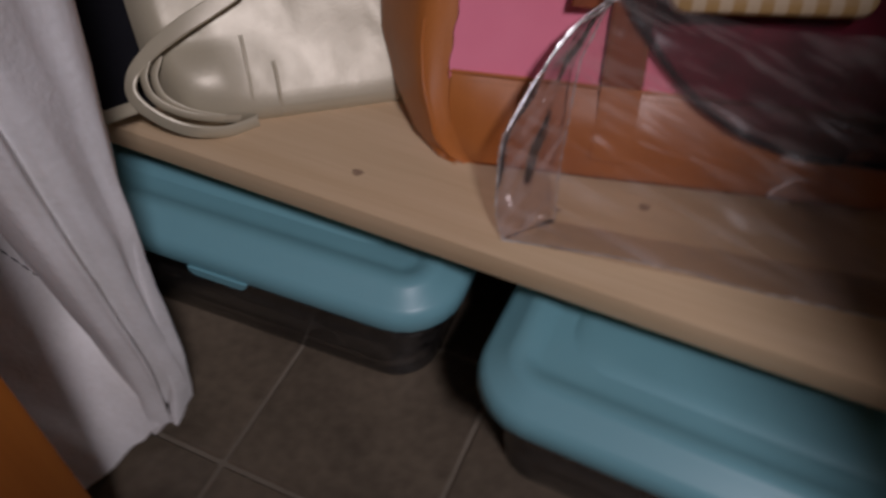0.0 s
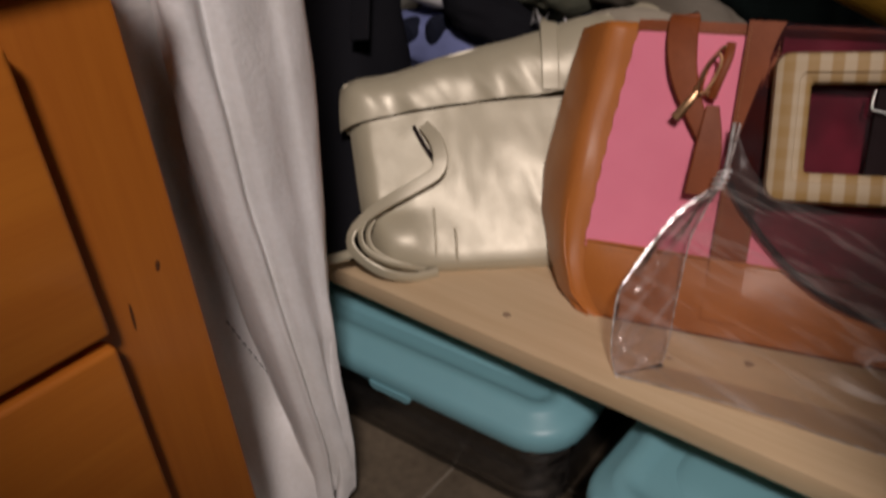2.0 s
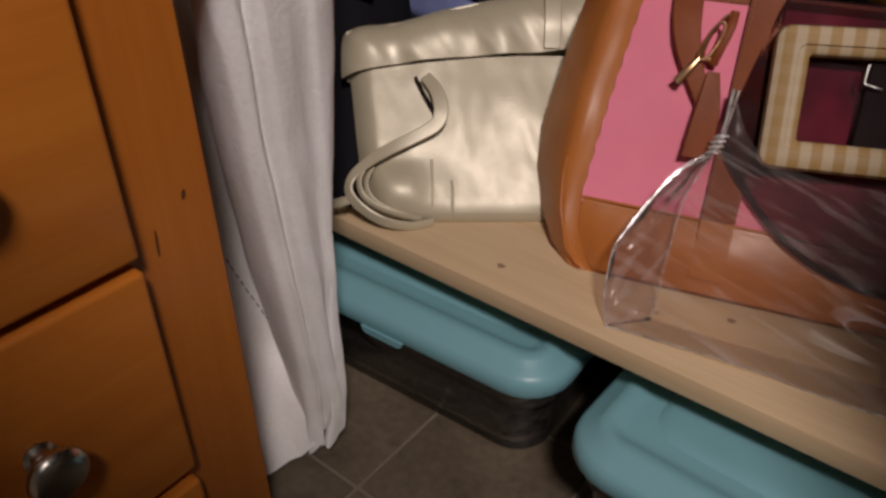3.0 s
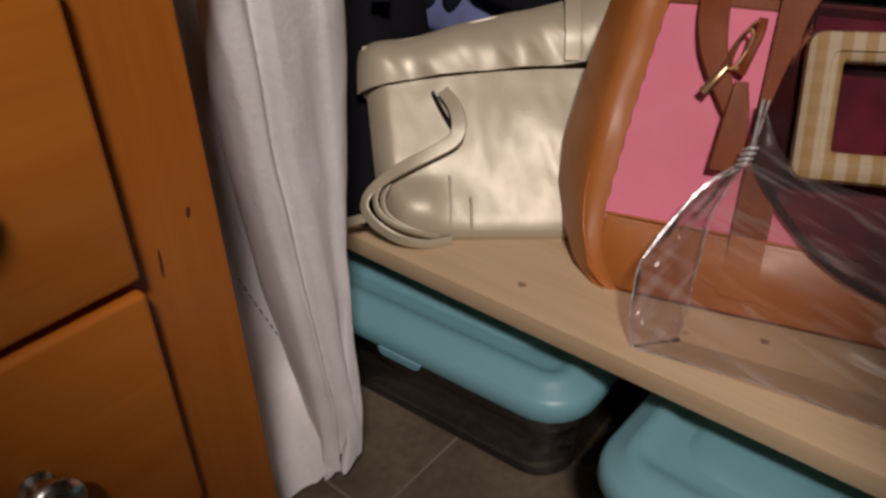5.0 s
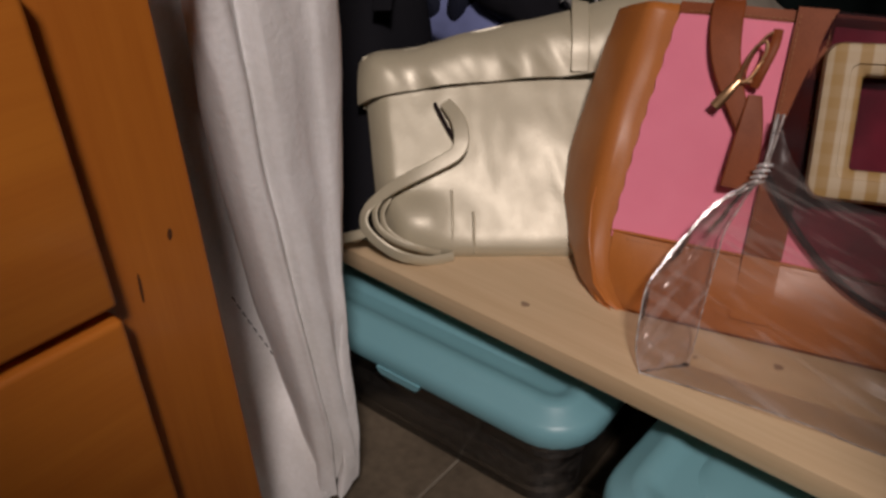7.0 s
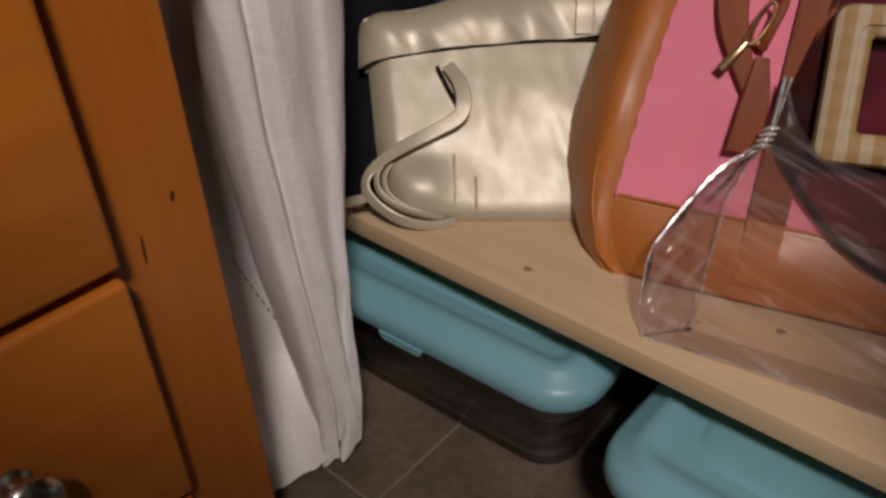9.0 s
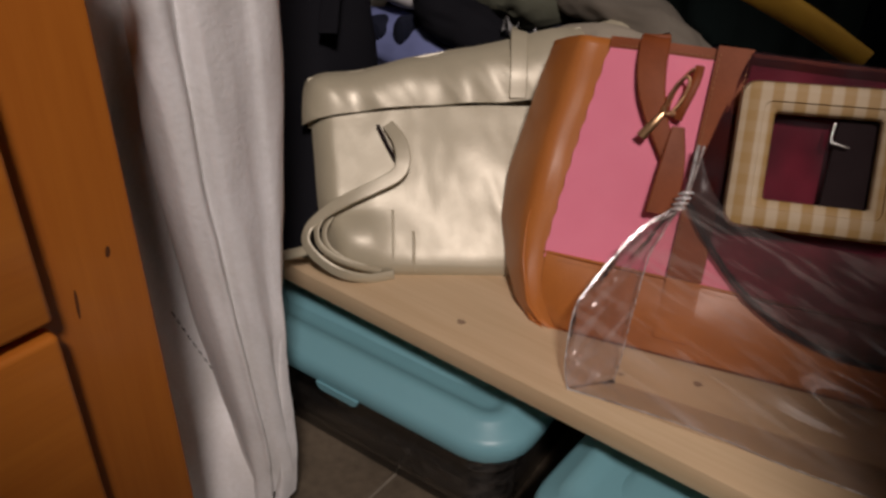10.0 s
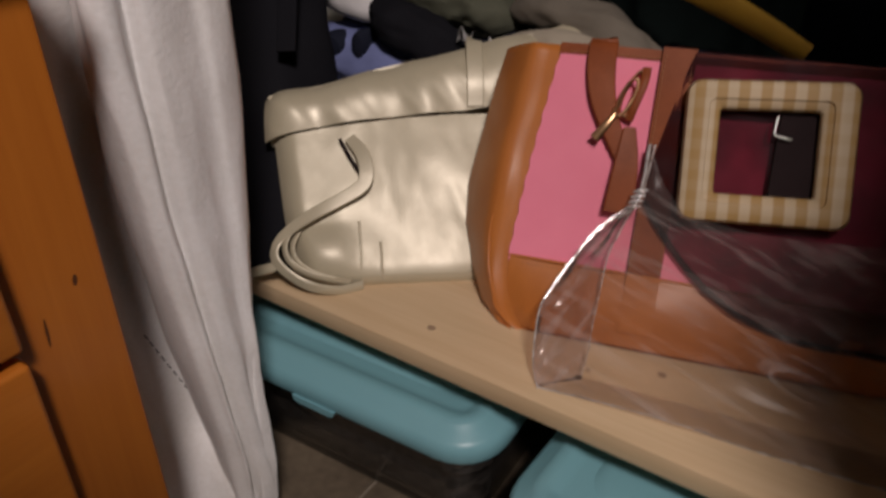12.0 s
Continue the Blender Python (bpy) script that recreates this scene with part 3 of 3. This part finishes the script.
def tote():
    ob = thing("tote_bag", "pink canvas tote bag with tan leather trim leaning on the shelf", "tote bag", at=lean_frame(0.06, 0.066, SHELF, 15.5, 29))
    vs = [0.0, 0.002, 0.005, 0.01, 0.015, 0.02, 0.028, 0.036, 0.045, 0.055, 0.064, 0.074, 0.085, 0.097, 0.11, 0.122, 0.135, 0.147, 0.16, 0.172, 0.185, 0.197, 0.21, 0.22, 0.228, 0.236, 0.243]
    body = part("body", loft([tote_ring(v) for v in vs]), M_TAN, ob, "tan leather body", crisp=100)

    def patch(u0, u1, v0, v1, w, slant=0.0, scallop=0.0):
        def fn(a, b):
            v = v0 + (v1 - v0) * b
            u = u0 + slant * b ** 1.4 + scallop * math.sin(v * 330) + (u1 - u0 - slant * b ** 1.4) * a
            return (u, v, w + 0.003 * min(1, v / 0.02) + wob((u, v, 2), 14, 0.004, 3.0) * min(1, v / 0.04))
        return fn

    part("front_panel", sheet(patch(-0.0125, 0.288, 0.060, 0.237, 0.0014, 0.017, 0.0006), 60, 60, 0.0016), M_PINK, ob, "bright pink canvas panel")
    band = patch(-0.011, 0.295, 0.006, 0.0635, 0.0016)
    part("bottom_band", sheet(lambda a, b: Vector(band(a, b)) + Vector((0.020 * (1 - b) ** 3 * max(0, 1 - a * 5), 0, 0.004 * math.sin(math.pi * b) * min(1, a * 9) - 0.004 * max(0, 1 - a * 22) * (1 - b))), 60, 14, 0.0022), M_TAN, ob)
    part("top_band", sheet(patch(0.004, 0.295, 0.2355, 0.2445, 0.0018), 50, 5, 0.0016), M_STRAP, ob)
    part("band_welt", tube([(-0.013, 0.0645, 0.0045), (0.0, 0.0645, 0.0062), (0.06, 0.0645, 0.0068), (0.14, 0.064, 0.0064), (0.29, 0.064, 0.006)], 0.0013), M_TAN, ob)
    part("piping", tube([tote_ring(v)[-14] for v in (0.006, 0.012, 0.02, 0.03, 0.042, 0.055, 0.066, 0.08, 0.095)], 0.0012), M_TAN, ob)
    part("front_strap", sheet(patch(0.086, 0.112, 0.066, 0.246, 0.006), 6, 30, 0.003), M_STRAP, ob, "dark tan leather strap stitched down the front")
    part("strap_foot", sheet(patch(0.086, 0.112, 0.018, 0.0655, 0.0055), 6, 10, 0.003), M_TAN, ob)
    for u0, v0, u1, v1, n in ((0.0, 0.0595, 0.285, 0.0595, 70), (0.0885, 0.07, 0.0885, 0.242, 40), (0.1095, 0.07, 0.1095, 0.242, 40), (0.012, 0.2375, 0.285, 0.2375, 66)):
        bm = bmesh.new()
        for k in range(n):
            ends = []
            for t in (k / n, (k + 0.6) / n):
                u, v = u0 + (u1 - u0) * t, v0 + (v1 - v0) * t
                lift = 0.0085 if u0 == u1 else 0.0036
                ends.append(Vector((u, v, lift + 0.003 + wob((u, v, 2), 14, 0.004, 3.0))))
            tube([ends[0], (ends[0] + ends[1]) / 2, ends[1]], 0.0004, 1, 4, bm)
        tagged(part("stitching", bm, M_THREAD, ob, "brown stitching"), kind="stuff")
    hang = [(0.039, 0.244, -0.006), (0.0385, 0.2455, 0.006), (0.040, 0.228, 0.012), (0.044, 0.207, 0.014), (0.050, 0.190, 0.013), (0.058, 0.174, 0.012), (0.068, 0.156, 0.011)]
    part("handle", ribbon(hang, (0, 0.1, 1), [0.022, 0.023, 0.023, 0.021, 0.018, 0.015, 0.013], 0.0035), M_STRAP, ob, "dark tan leather handle")
    part("leather_tag", ribbon([(0.070, 0.180, 0.013), (0.072, 0.150, 0.015), (0.071, 0.112, 0.013)], (0.2, 0, 1), [0.010, 0.019, 0.023], 0.003), M_STRAP, ob, "brown leather hang tag")
    clasp = thing("clasp", "", "", at=Matrix.Identity(4))
    clasp.parent = ob
    for du, dv, lift, rx, ry in ((0.068, 0.207, 0.013, 0.0062, 0.0185), (0.0645, 0.203, 0.017, 0.0050, 0.0150)):
        part("ring", tube([(du + rx * math.cos(a) + 0.30 * ry * math.sin(a), dv + ry * math.sin(a), lift) for a in (2 * math.pi * i / 12 for i in range(13))], 0.0014, 3, 8), M_GOLD, clasp, "gold oval ring")
    part("loop", ribbon([(0.076, 0.228, 0.012), (0.0755, 0.215, 0.016), (0.071, 0.197, 0.016), (0.068, 0.186, 0.012)], (0, 0, 1), 0.007, 0.003), M_STRAP, clasp, "brown leather loop")
    part("swivel", lathe([(-0.004, 0.001), (-0.003, 0.0032), (0.0, 0.0036), (0.003, 0.003), (0.004, 0.001)], (0.057, 0.191, 0.014), "Y"), M_GOLD, clasp, "gold swivel barrel")
    part("hook", ribbon([(0.058, 0.190, 0.016), (0.052, 0.180, 0.017), (0.044, 0.168, 0.016)], (0.3, 0.3, 1), [0.004, 0.0065, 0.008], 0.003), M_GOLD, clasp, "pale gold clip")
    return ob


tote()


# ---- clear vinyl bag with a square buckle ----
def vinyl_bag():
    ob = thing("clear_vinyl_bag", "clear and smoke-tinted vinyl bag with gingham square buckle", "bag", at=lean_frame(0.06, 0.066, SHELF, 15.5, 29))
    inv = ob.matrix_basis.inverted()
    at = lambda x, y, z: inv @ Vector((x, y, z))
    A, B, C = at(0.112, 0.014, SHELF + 0.001), at(0.136, 0.042, SHELF + 0.001), at(0.43, 0.065, SHELF + 0.001)
    top = Vector((0.088, 0.168, 0.022))
    left_way = spline([top, (0.0848, 0.1213, 0.022), (0.0655, 0.1029, 0.0285), (0.0551, 0.0888, 0.033), (0.0471, 0.0739, 0.0375), (0.0409, 0.0616, 0.0415), (0.0291, 0.0353, 0.0505), (0.028, 0.014, 0.055), (0.030, -0.014, 0.054), A], 8)
    right_way = spline([top + Vector((0.004, 0, 0)), (0.0875, 0.127, 0.019), (0.080, 0.110, 0.018), (0.075, 0.094, 0.018), (0.070, 0.078, 0.018), (0.068, 0.041, 0.020), (0.067, 0.016, 0.021), (0.067, 0.000, 0.022), B + Vector((0, 0.006, 0.004)), B], 8)

    def gusset(a, b):
        k = b * (len(left_way) - 1)
        i = min(int(k), len(left_way) - 2)
        p, q = left_way[i].lerp(left_way[i + 1], k - i), right_way[i].lerp(right_way[i + 1], k - i)
        r = p.lerp(q, a)
        bow = math.sin(math.pi * a) * (1 - 0.75 * b ** 3)
        return r + Vector((-0.010 * bow * b + wob(r, 40, 0.003, 4) * bow, 0, wob(r, 32, 0.006, 7) * bow + 0.004 * bow * math.sin(9 * a + 5 * b)))

    part("side_gusset", sheet(gusset, 22, 60, 0.0006), M_GUSSET, ob, "clear creased vinyl side")

    front_edge = spline([A, at(0.20, 0.034, SHELF + 0.001), at(0.27, 0.040, SHELF + 0.001), C], 8)
    crest = spline([top, (0.112, 0.128, 0.024), (0.16, 0.112, 0.026), (0.235, 0.112, 0.026), (0.31, 0.12, 0.02)], 6)

    def front(a, b):
        def on(way, s):
            k = s * (len(way) - 1)
            i = min(int(k), len(way) - 2)
            return way[i].lerp(way[i + 1], k - i)
        p, q = on(front_edge, a), on(crest, a)
        if a < 1e-6:
            k = (1 - b) * (len(left_way) - 1)
            i = min(int(k), len(left_way) - 2)
            return left_way[i].lerp(left_way[i + 1], k - i)
        r = p.lerp(q, b)
        belly = math.sin(math.pi * b)
        r = r + Vector((0, -0.004, 0.014)) * belly * min(1, a * 4)
        lw = on(left_way, 1 - b)
        r = r.lerp(lw + (r - p.lerp(q, b)), max(0, 1 - a * 3.5) ** 2)
        amp = min(1, a * 6) * min(1, 4 * b) * (1 - 0.5 * b)
        q = Vector((r.x * 9 + r.y * 26, r.y * 9 - r.x * 5, 2.0))
        ridge = 0.5 - abs(noise.noise(q)) - 0.6 * abs(noise.noise(q * 1.9 + Vector((4, 2, 0))))
        return r + Vector((0, 0, 0.010 * ridge * amp + wob(r, 12, 0.006, 2) * amp))

    part("front_sheet", sheet(front, 150, 80, 0.0006), M_FILM, ob, "clear creased vinyl front")
    part("bottom_seam", tube([A, *front_edge[4::6]], 0.0006, 4, 6), M_BEAD, ob)
    # Strips added along the edge, facing midway between lamp and camera to gleam.
    gleam = spline([(0.080, 0.1172, 0.0245), (0.0655, 0.1032, 0.0300), (0.0551, 0.0892, 0.0345), (0.0471, 0.0744, 0.0390), (0.0409, 0.0621, 0.0430), (0.0300, 0.0370, 0.0515)], 6)
    for i, j, wide in ((0, 18, 0.0036), (18, 31, 0.0026)):
        part("edge_gleam", ribbon(gleam[i:j], (0.168, 0.190, 0.967), [wide * (0.3 + 0.7 * math.sin(math.pi * (k + 0.4) / (j - i - 0.2)) * (0.75 + 0.25 * math.sin(k * 1.7))) for k in range(j - i)], 0.0008, 2), M_GLEAM, ob, "shiny vinyl strip tilted to make the edge's bright streak")
    # Ribs share that tilt, so the gathered top glints.
    for k in range(4):
        v = 0.131 - 0.0042 * k
        part("gathered_rib", ribbon([(0.0815 - 0.001 * k, v - 0.002, 0.0255), (0.0865 - 0.001 * k, v, 0.0272), (0.092 - 0.001 * k, v + 0.001, 0.0255)], (0.168, 0.190, 0.967), [0.0016, 0.0030, 0.0016], 0.0016, 4), M_GLEAM, ob, "shiny gathered vinyl rib")
    for way, r in ((left_way, 0.0014), (right_way, 0.0010)):
        part("edge_bead", tube(way[::4] + [way[-1]], [r * max(0.3, 1 - 0.04 * k) for k in range(20)], 4, 8), M_BEAD, ob, "shiny clear edge bead")

    def floor_sheet(a, b):
        p = A.lerp(C, a)
        q = B.lerp(at(0.44, 0.10, SHELF + 0.001), a)
        r = p.lerp(q, b)
        return r + inv.to_3x3() @ Vector((0, 0, 0.0015 + 0.002 * abs(noise.noise(r * 12)) * math.sin(math.pi * b)))

    part("bottom_sheet", sheet(floor_sheet, 40, 10, 0.0005), M_FILM, ob)

    def smoke(a, b):
        u = 0.090 + 0.215 * a
        k = min(1, (u - 0.089) / 0.16)
        lo = 0.034 + 0.092 * (1 - k) ** 2.6
        hi = 0.150 + 0.094 * min(1, (u - 0.09) / 0.02)
        v = lo + (hi - lo) * b
        return (u, v, 0.0125 + wob((u, v, 3), 30, 0.004, 6))

    part("flap", sheet(smoke, 50, 26, 0.0008), M_SMOKE, ob, "smoke-tinted dark vinyl flap")
    rim = [smoke(a / 16, 0.0) for a in range(17)]
    part("flap_rim", ribbon(rim, (0, 0, 1), 0.005, 0.0012, 3), M_RIM, ob, "dark rolled flap edge")
    part("strap", ribbon([(0.193, 0.120, 0.0145), (0.193, 0.165, 0.0150), (0.193, 0.222, 0.0145)], (0, 0, 1), 0.030, 0.003), M_LINING, ob, "dark strap behind the buckle")
    buckle = thing("buckle", "", "", at=pose(0.172, 0.171, 0.0165, 0, 0, 4.0))
    buckle.parent = ob
    tagged(buckle, "square buckle covered in ochre and cream gingham")

    def square(hx, hy, r, z, n=6):
        return [(px, py, z) for px, py, _ in rounded(-hx, hx, -hy, hy, r, 0, n)]
    prof = [((0.0600, 0.0535, 0.011), 0.002), ((0.0605, 0.0540, 0.011), 0.006), ((0.0585, 0.0520, 0.010), 0.0115), ((0.0540, 0.0475, 0.009), 0.0135), ((0.0430, 0.0390, 0.006), 0.0130),
            ((0.0425, 0.0385, 0.0055), 0.0110), ((0.0365, 0.0335, 0.003), 0.0100), ((0.0350, 0.0320, 0.0025), 0.0080), ((0.0350, 0.0320, 0.0025), 0.0), ((0.0590, 0.0525, 0.010), 0.0)]
    rings = [square(*s, z) for s, z in prof]
    part("buckle_frame", loft(rings + rings[:1], cap=False), M_GINGHAM, buckle)
    part("prong", tube([(0.006, 0.028, 0.004), (0.0045, 0.018, 0.005), (0.005, 0.014, 0.005)], 0.0008), M_STEEL, buckle, "thin steel prong")
    part("prong_base", tube([(0.0045, 0.014, 0.005), (0.012, 0.012, 0.005), (0.017, 0.011, 0.004)], 0.0008), M_STEEL, buckle)
    return ob


vinyl_bag()


# ---- clothes and bags heaped behind ----
def bolster(name, points, radii, material, label, category, flat=0.8, seed=1.0, rough=0.35, sides=44, group=""):
    """A soft roll or fold of cloth: a way with a radius at each of its points, creased."""
    way = spline(points, 14)
    rs = [q.x for q in spline([(r, 0, 0) for r in radii], 14)]
    rings = []
    for k, q in enumerate(way):
        t = (way[min(k + 1, len(way) - 1)] - way[max(k - 1, 0)]).normalized()
        side = t.cross(Vector((0, 0, 1))).normalized()
        up = side.cross(t)
        end = min(k, len(way) - 1 - k) / 8
        shut = math.sqrt(max(0.02, 1 - max(0, 1 - end) ** 2))
        ring = []
        for i in range(sides):
            a = 2 * math.pi * i / sides
            d = Vector((math.cos(a), math.sin(a) * flat, 0))
            p = q + (side * d.x + up * d.y) * rs[k] * shut
            along = Vector((p.x * 14, p.y * 34, p.z * 34))
            crease = rough * rs[k] * (0.7 * noise.noise(p * 20 + Vector((seed, 0, 2 * seed))) - 0.9 * abs(noise.noise(along + Vector((0, seed, 0)))) - 0.4 * abs(noise.noise(along * 2.1 + Vector((seed, 0, 0)))))
            ring.append(p + (side * d.x + up * d.y) * crease * shut)
        rings.append(ring)
    ob = part(name, loft(rings), material)
    return tagged(ob, label, category, group)


S = SHELF
def black_bag():
    ob = thing("black_shoulder_bag", "black cloth bag with tiny sparkles slumped beside the cream handbag", "bag")
    rings = []
    for k in range(22):
        t = k / 21
        z = S + 0.001 + 0.315 * t
        yf = 0.006 + 0.70 * (z - S) - 0.25 * max(0, z - 0.42)
        x0, x1 = -0.392 + 1.05 * max(0, z - 0.372), -0.158 - 0.57 * min(z - S, 0.215)
        deep = 0.15 - 0.10 * t + 0.01
        cx, cy, hx, hy = (x0 + x1) / 2, yf + deep / 2, (x1 - x0) / 2, deep / 2
        shut = math.sqrt(max(0.04, 1 - max(0, (t - 0.85) / 0.15) ** 2))
        ring = []
        for i in range(48):
            a = 2 * math.pi * i / 48
            c, q = math.cos(a), math.sin(a)
            c, q = math.copysign(abs(c) ** 0.45, c), math.copysign(abs(q) ** 0.45, q)
            p = Vector((cx + hx * c * shut, cy + hy * q * shut, z))
            ring.append(p + Vector((c, q, 0)) * wob(p, 16, 0.010, 3) * min(1, t * 8))
        rings.append(ring)
    part("body", loft(rings), M_BLACK, ob)
    part("carry_strap", ribbon([(-0.238, 0.126, 0.348), (-0.246, 0.140, 0.375), (-0.262, 0.165, 0.415), (-0.280, 0.195, 0.450)], (0.3, -1, 0.6), 0.02, 0.004), M_BLACK, ob)


black_bag()
bolster("dark_garment", [(-0.36, 0.30, S + 0.05), (-0.20, 0.31, S + 0.055), (-0.03, 0.30, S + 0.05), (0.05, 0.29, S + 0.05), (0.25, 0.31, S + 0.05), (0.44, 0.30, S + 0.045)], [0.05, 0.06, 0.06, 0.06, 0.065, 0.045], M_BLACK, "black clothing heaped on the shelf behind the bags", "clothing", flat=0.85, seed=4, group="heaped clothes")
bolster("dark_garment", [(-0.37, 0.36, S + 0.13), (-0.20, 0.36, S + 0.135), (-0.03, 0.36, S + 0.13), (0.15, 0.37, S + 0.12), (0.40, 0.37, S + 0.10)], [0.05, 0.06, 0.06, 0.055, 0.05], M_NAVY, "dark navy clothing heaped on the shelf behind the bags", "clothing", flat=0.85, seed=14, group="heaped clothes")
shirt = bolster("periwinkle_shirt", [(-0.385, 0.305, 0.290), (-0.33, 0.30, 0.293), (-0.26, 0.295, 0.290), (-0.19, 0.285, 0.275), (-0.12, 0.28, 0.255)], [0.03, 0.045, 0.045, 0.042, 0.025], M_PERI, "periwinkle blue shirt with black patches folded in the heap", "clothing", seed=5, rough=0.2, group="heaped clothes")
for x, z, rx, rz in ((-0.305, 0.312, 0.020, 0.015), (-0.262, 0.318, 0.010, 0.017)):
    part("black_patch", loft([[(x + rx * k * math.cos(a), 0.262 + d, z + rz * k * math.sin(a)) for a in (2 * math.pi * i / 20 for i in range(20))] for k, d in ((0.9, 0.03), (1.0, 0.002), (0.8, -0.004), (0.2, -0.006))]), M_NAVY, shirt, "black printed patch")
cuff = bolster("white_garment", [(-0.365, 0.302, 0.368), (-0.335, 0.300, 0.368), (-0.295, 0.297, 0.360), (-0.245, 0.295, 0.345)], [0.020, 0.026, 0.027, 0.022], M_WHITE, "white ribbed garment cuff in the heap", "clothing", seed=6, rough=0.16, group="heaped clothes")
bolster("black_garment", [(-0.262, 0.290, 0.352), (-0.235, 0.287, 0.350), (-0.18, 0.28, 0.332), (-0.12, 0.285, 0.312), (-0.07, 0.30, 0.30)], [0.016, 0.030, 0.034, 0.028, 0.014], M_BLACK, "black garment folded in the heap", "clothing", seed=7, group="heaped clothes")
bolster("white_shirt", [(-0.20, 0.375, 0.432), (-0.165, 0.372, 0.438), (-0.12, 0.37, 0.430)], [0.014, 0.022, 0.014], M_WHITE, "white shirt tucked at the back of the heap", "clothing", seed=18, group="heaped clothes")
bolster("olive_jacket", [(-0.42, 0.35, 0.395), (-0.33, 0.345, 0.393), (-0.24, 0.335, 0.382), (-0.16, 0.33, 0.366), (-0.09, 0.33, 0.350)], [0.022, 0.036, 0.042, 0.042, 0.030], M_OLIVE, "olive green cotton jacket folded in the heap", "clothing", seed=8, rough=0.5, group="heaped clothes")
bolster("grey_garment", [(-0.42, 0.40, 0.445), (-0.34, 0.40, 0.452), (-0.27, 0.40, 0.447)], [0.018, 0.028, 0.018], M_WHITE, "pale grey garment folded at the back of the heap", "clothing", seed=16, group="heaped clothes")
bolster("navy_garment", [(-0.31, 0.37, 0.432), (-0.24, 0.365, 0.432), (-0.15, 0.36, 0.425)], [0.012, 0.014, 0.011], M_NAVY, "dark navy rolled garment on the heap", "clothing", flat=1.0, seed=17, rough=0.15, group="heaped clothes")
bolster("taupe_bag", [(-0.105, 0.33, 0.362), (-0.06, 0.325, 0.372), (0.0, 0.315, 0.366), (0.06, 0.31, 0.340), (0.12, 0.31, 0.305)], [0.012, 0.024, 0.028, 0.026, 0.018], M_TAUPE, "taupe cloth bag folded in the heap", "bag", seed=9, group="heaped clothes")
bolster("beige_bag", [(-0.10, 0.285, 0.330), (-0.05, 0.278, 0.345), (0.01, 0.272, 0.345), (0.08, 0.27, 0.322), (0.15, 0.27, 0.298), (0.24, 0.28, 0.275)], [0.010, 0.020, 0.026, 0.026, 0.024, 0.012], M_BEIGE, "beige cloth bag folded in the heap", "bag", seed=10, group="heaped clothes")


def glint_scrap(x, y, z, wide, turn):
    """A crumpled clear sheet added between the folds to stand in for a glint."""
    fn = lambda u, v: (wide * (u - 0.5), 0.006 * math.sin(5 * u + 3 * v) + wob((u, v, x), 5, 0.006, 2), 0.011 * (v - 0.5) + 0.004 * math.sin(7 * u))
    ob = part("glint_scrap", sheet(fn, 14, 8, 0.0005), M_GLEAM)
    ob.matrix_basis = pose(x, y, z, -35, 0, turn)
    tagged(ob, "crumpled clear shiny scrap added for a glint in the heap", "plastic wrap", "plastic scraps")


glint_scrap(-0.118, 0.262, 0.349, 0.016, 20)
glint_scrap(-0.090, 0.272, 0.340, 0.018, -10)


def hanging(name, x0, x1, y, seed, material, label):
    """A garment that hangs in loose pleats behind the heap, its hem on the shelf."""
    def cloth(u, v):
        x = x0 + (x1 - x0) * u
        return (x, y + 0.012 * math.sin(u * 9 + seed + v) + 0.003 * math.sin(u * 23 + 2 * seed) + wob((u * 5, v * 3, seed), 2, 0.01), SHELF + 0.002 + 0.62 * v)
    tagged(part(name, sheet(cloth, 50, 16, 0.004), material), label, "garment", "hanging garments")


M_TEAL = surface("dark_teal_cloth", (0.013, 0.020, 0.019), 0.9, scale=20, fine=600, bump=0.3, spec=0.06)
hanging("hanging_garment", -0.40, -0.06, 0.455, 1.0, M_BLACK, "black garment hanging behind the heaped clothes")
hanging("hanging_garment", -0.05, 0.17, 0.435, 2.0, M_TEAL, "dark green garment hanging behind the heaped clothes")
hanging("hanging_garment", 0.16, 0.485, 0.465, 3.0, M_NAVY, "dark navy garment hanging behind the heaped clothes")
strap = thing("yellow_strap", "mustard yellow webbing strap looped over the heap", "strap")
part("webbing", ribbon([(-0.096, 0.335, 0.372), (-0.084, 0.335, 0.394), (-0.055, 0.335, 0.415), (-0.006, 0.335, 0.425), (0.05, 0.335, 0.417), (0.10, 0.335, 0.402), (0.15, 0.335, 0.382), (0.195, 0.335, 0.361)], [(0, -1, 0.7), (0, -1, 0.7), (0, -1, 0.8), (0, -1, 0.6), (0, -1, 0.2), (0, -1, -0.2), (0, -1, -0.5), (0, -1, -0.6)], [0.010, 0.014, 0.018, 0.022, 0.024, 0.026, 0.027, 0.024], 0.009), M_YELLOW, strap)

# ---- floor tiles ----
PITCH, GX, GY = 0.157, -0.038, -0.126
bm = boxed(0.002, PITCH - 0.002, 0.002, PITCH - 0.002, -0.008, 0.0, bevel=0.0012, seg=1)
first = part("tile", bm, M_TILE, floor, smooth=False)
first.location = (GX, GY, 0)
far = bmesh.new()
for i in range(-5, 15):
    for j in range(-13, 4):
        if (i, j) == (0, 0):
            continue
        x, y = GX + i * PITCH, GY + j * PITCH
        if -5 <= i <= 8 and -7 <= j <= 3:
            t = new("tile", first.data)
            t.parent, t.location = floor, (x, y, 0)
        else:
            box(far, x + 0.002, x + PITCH - 0.002, y + 0.002, y + PITCH - 0.002, -0.008, 0.0)
tagged(part("far_tiles", far, M_TILE, floor, smooth=False), "dark greige floor tiles further off", kind="stuff")
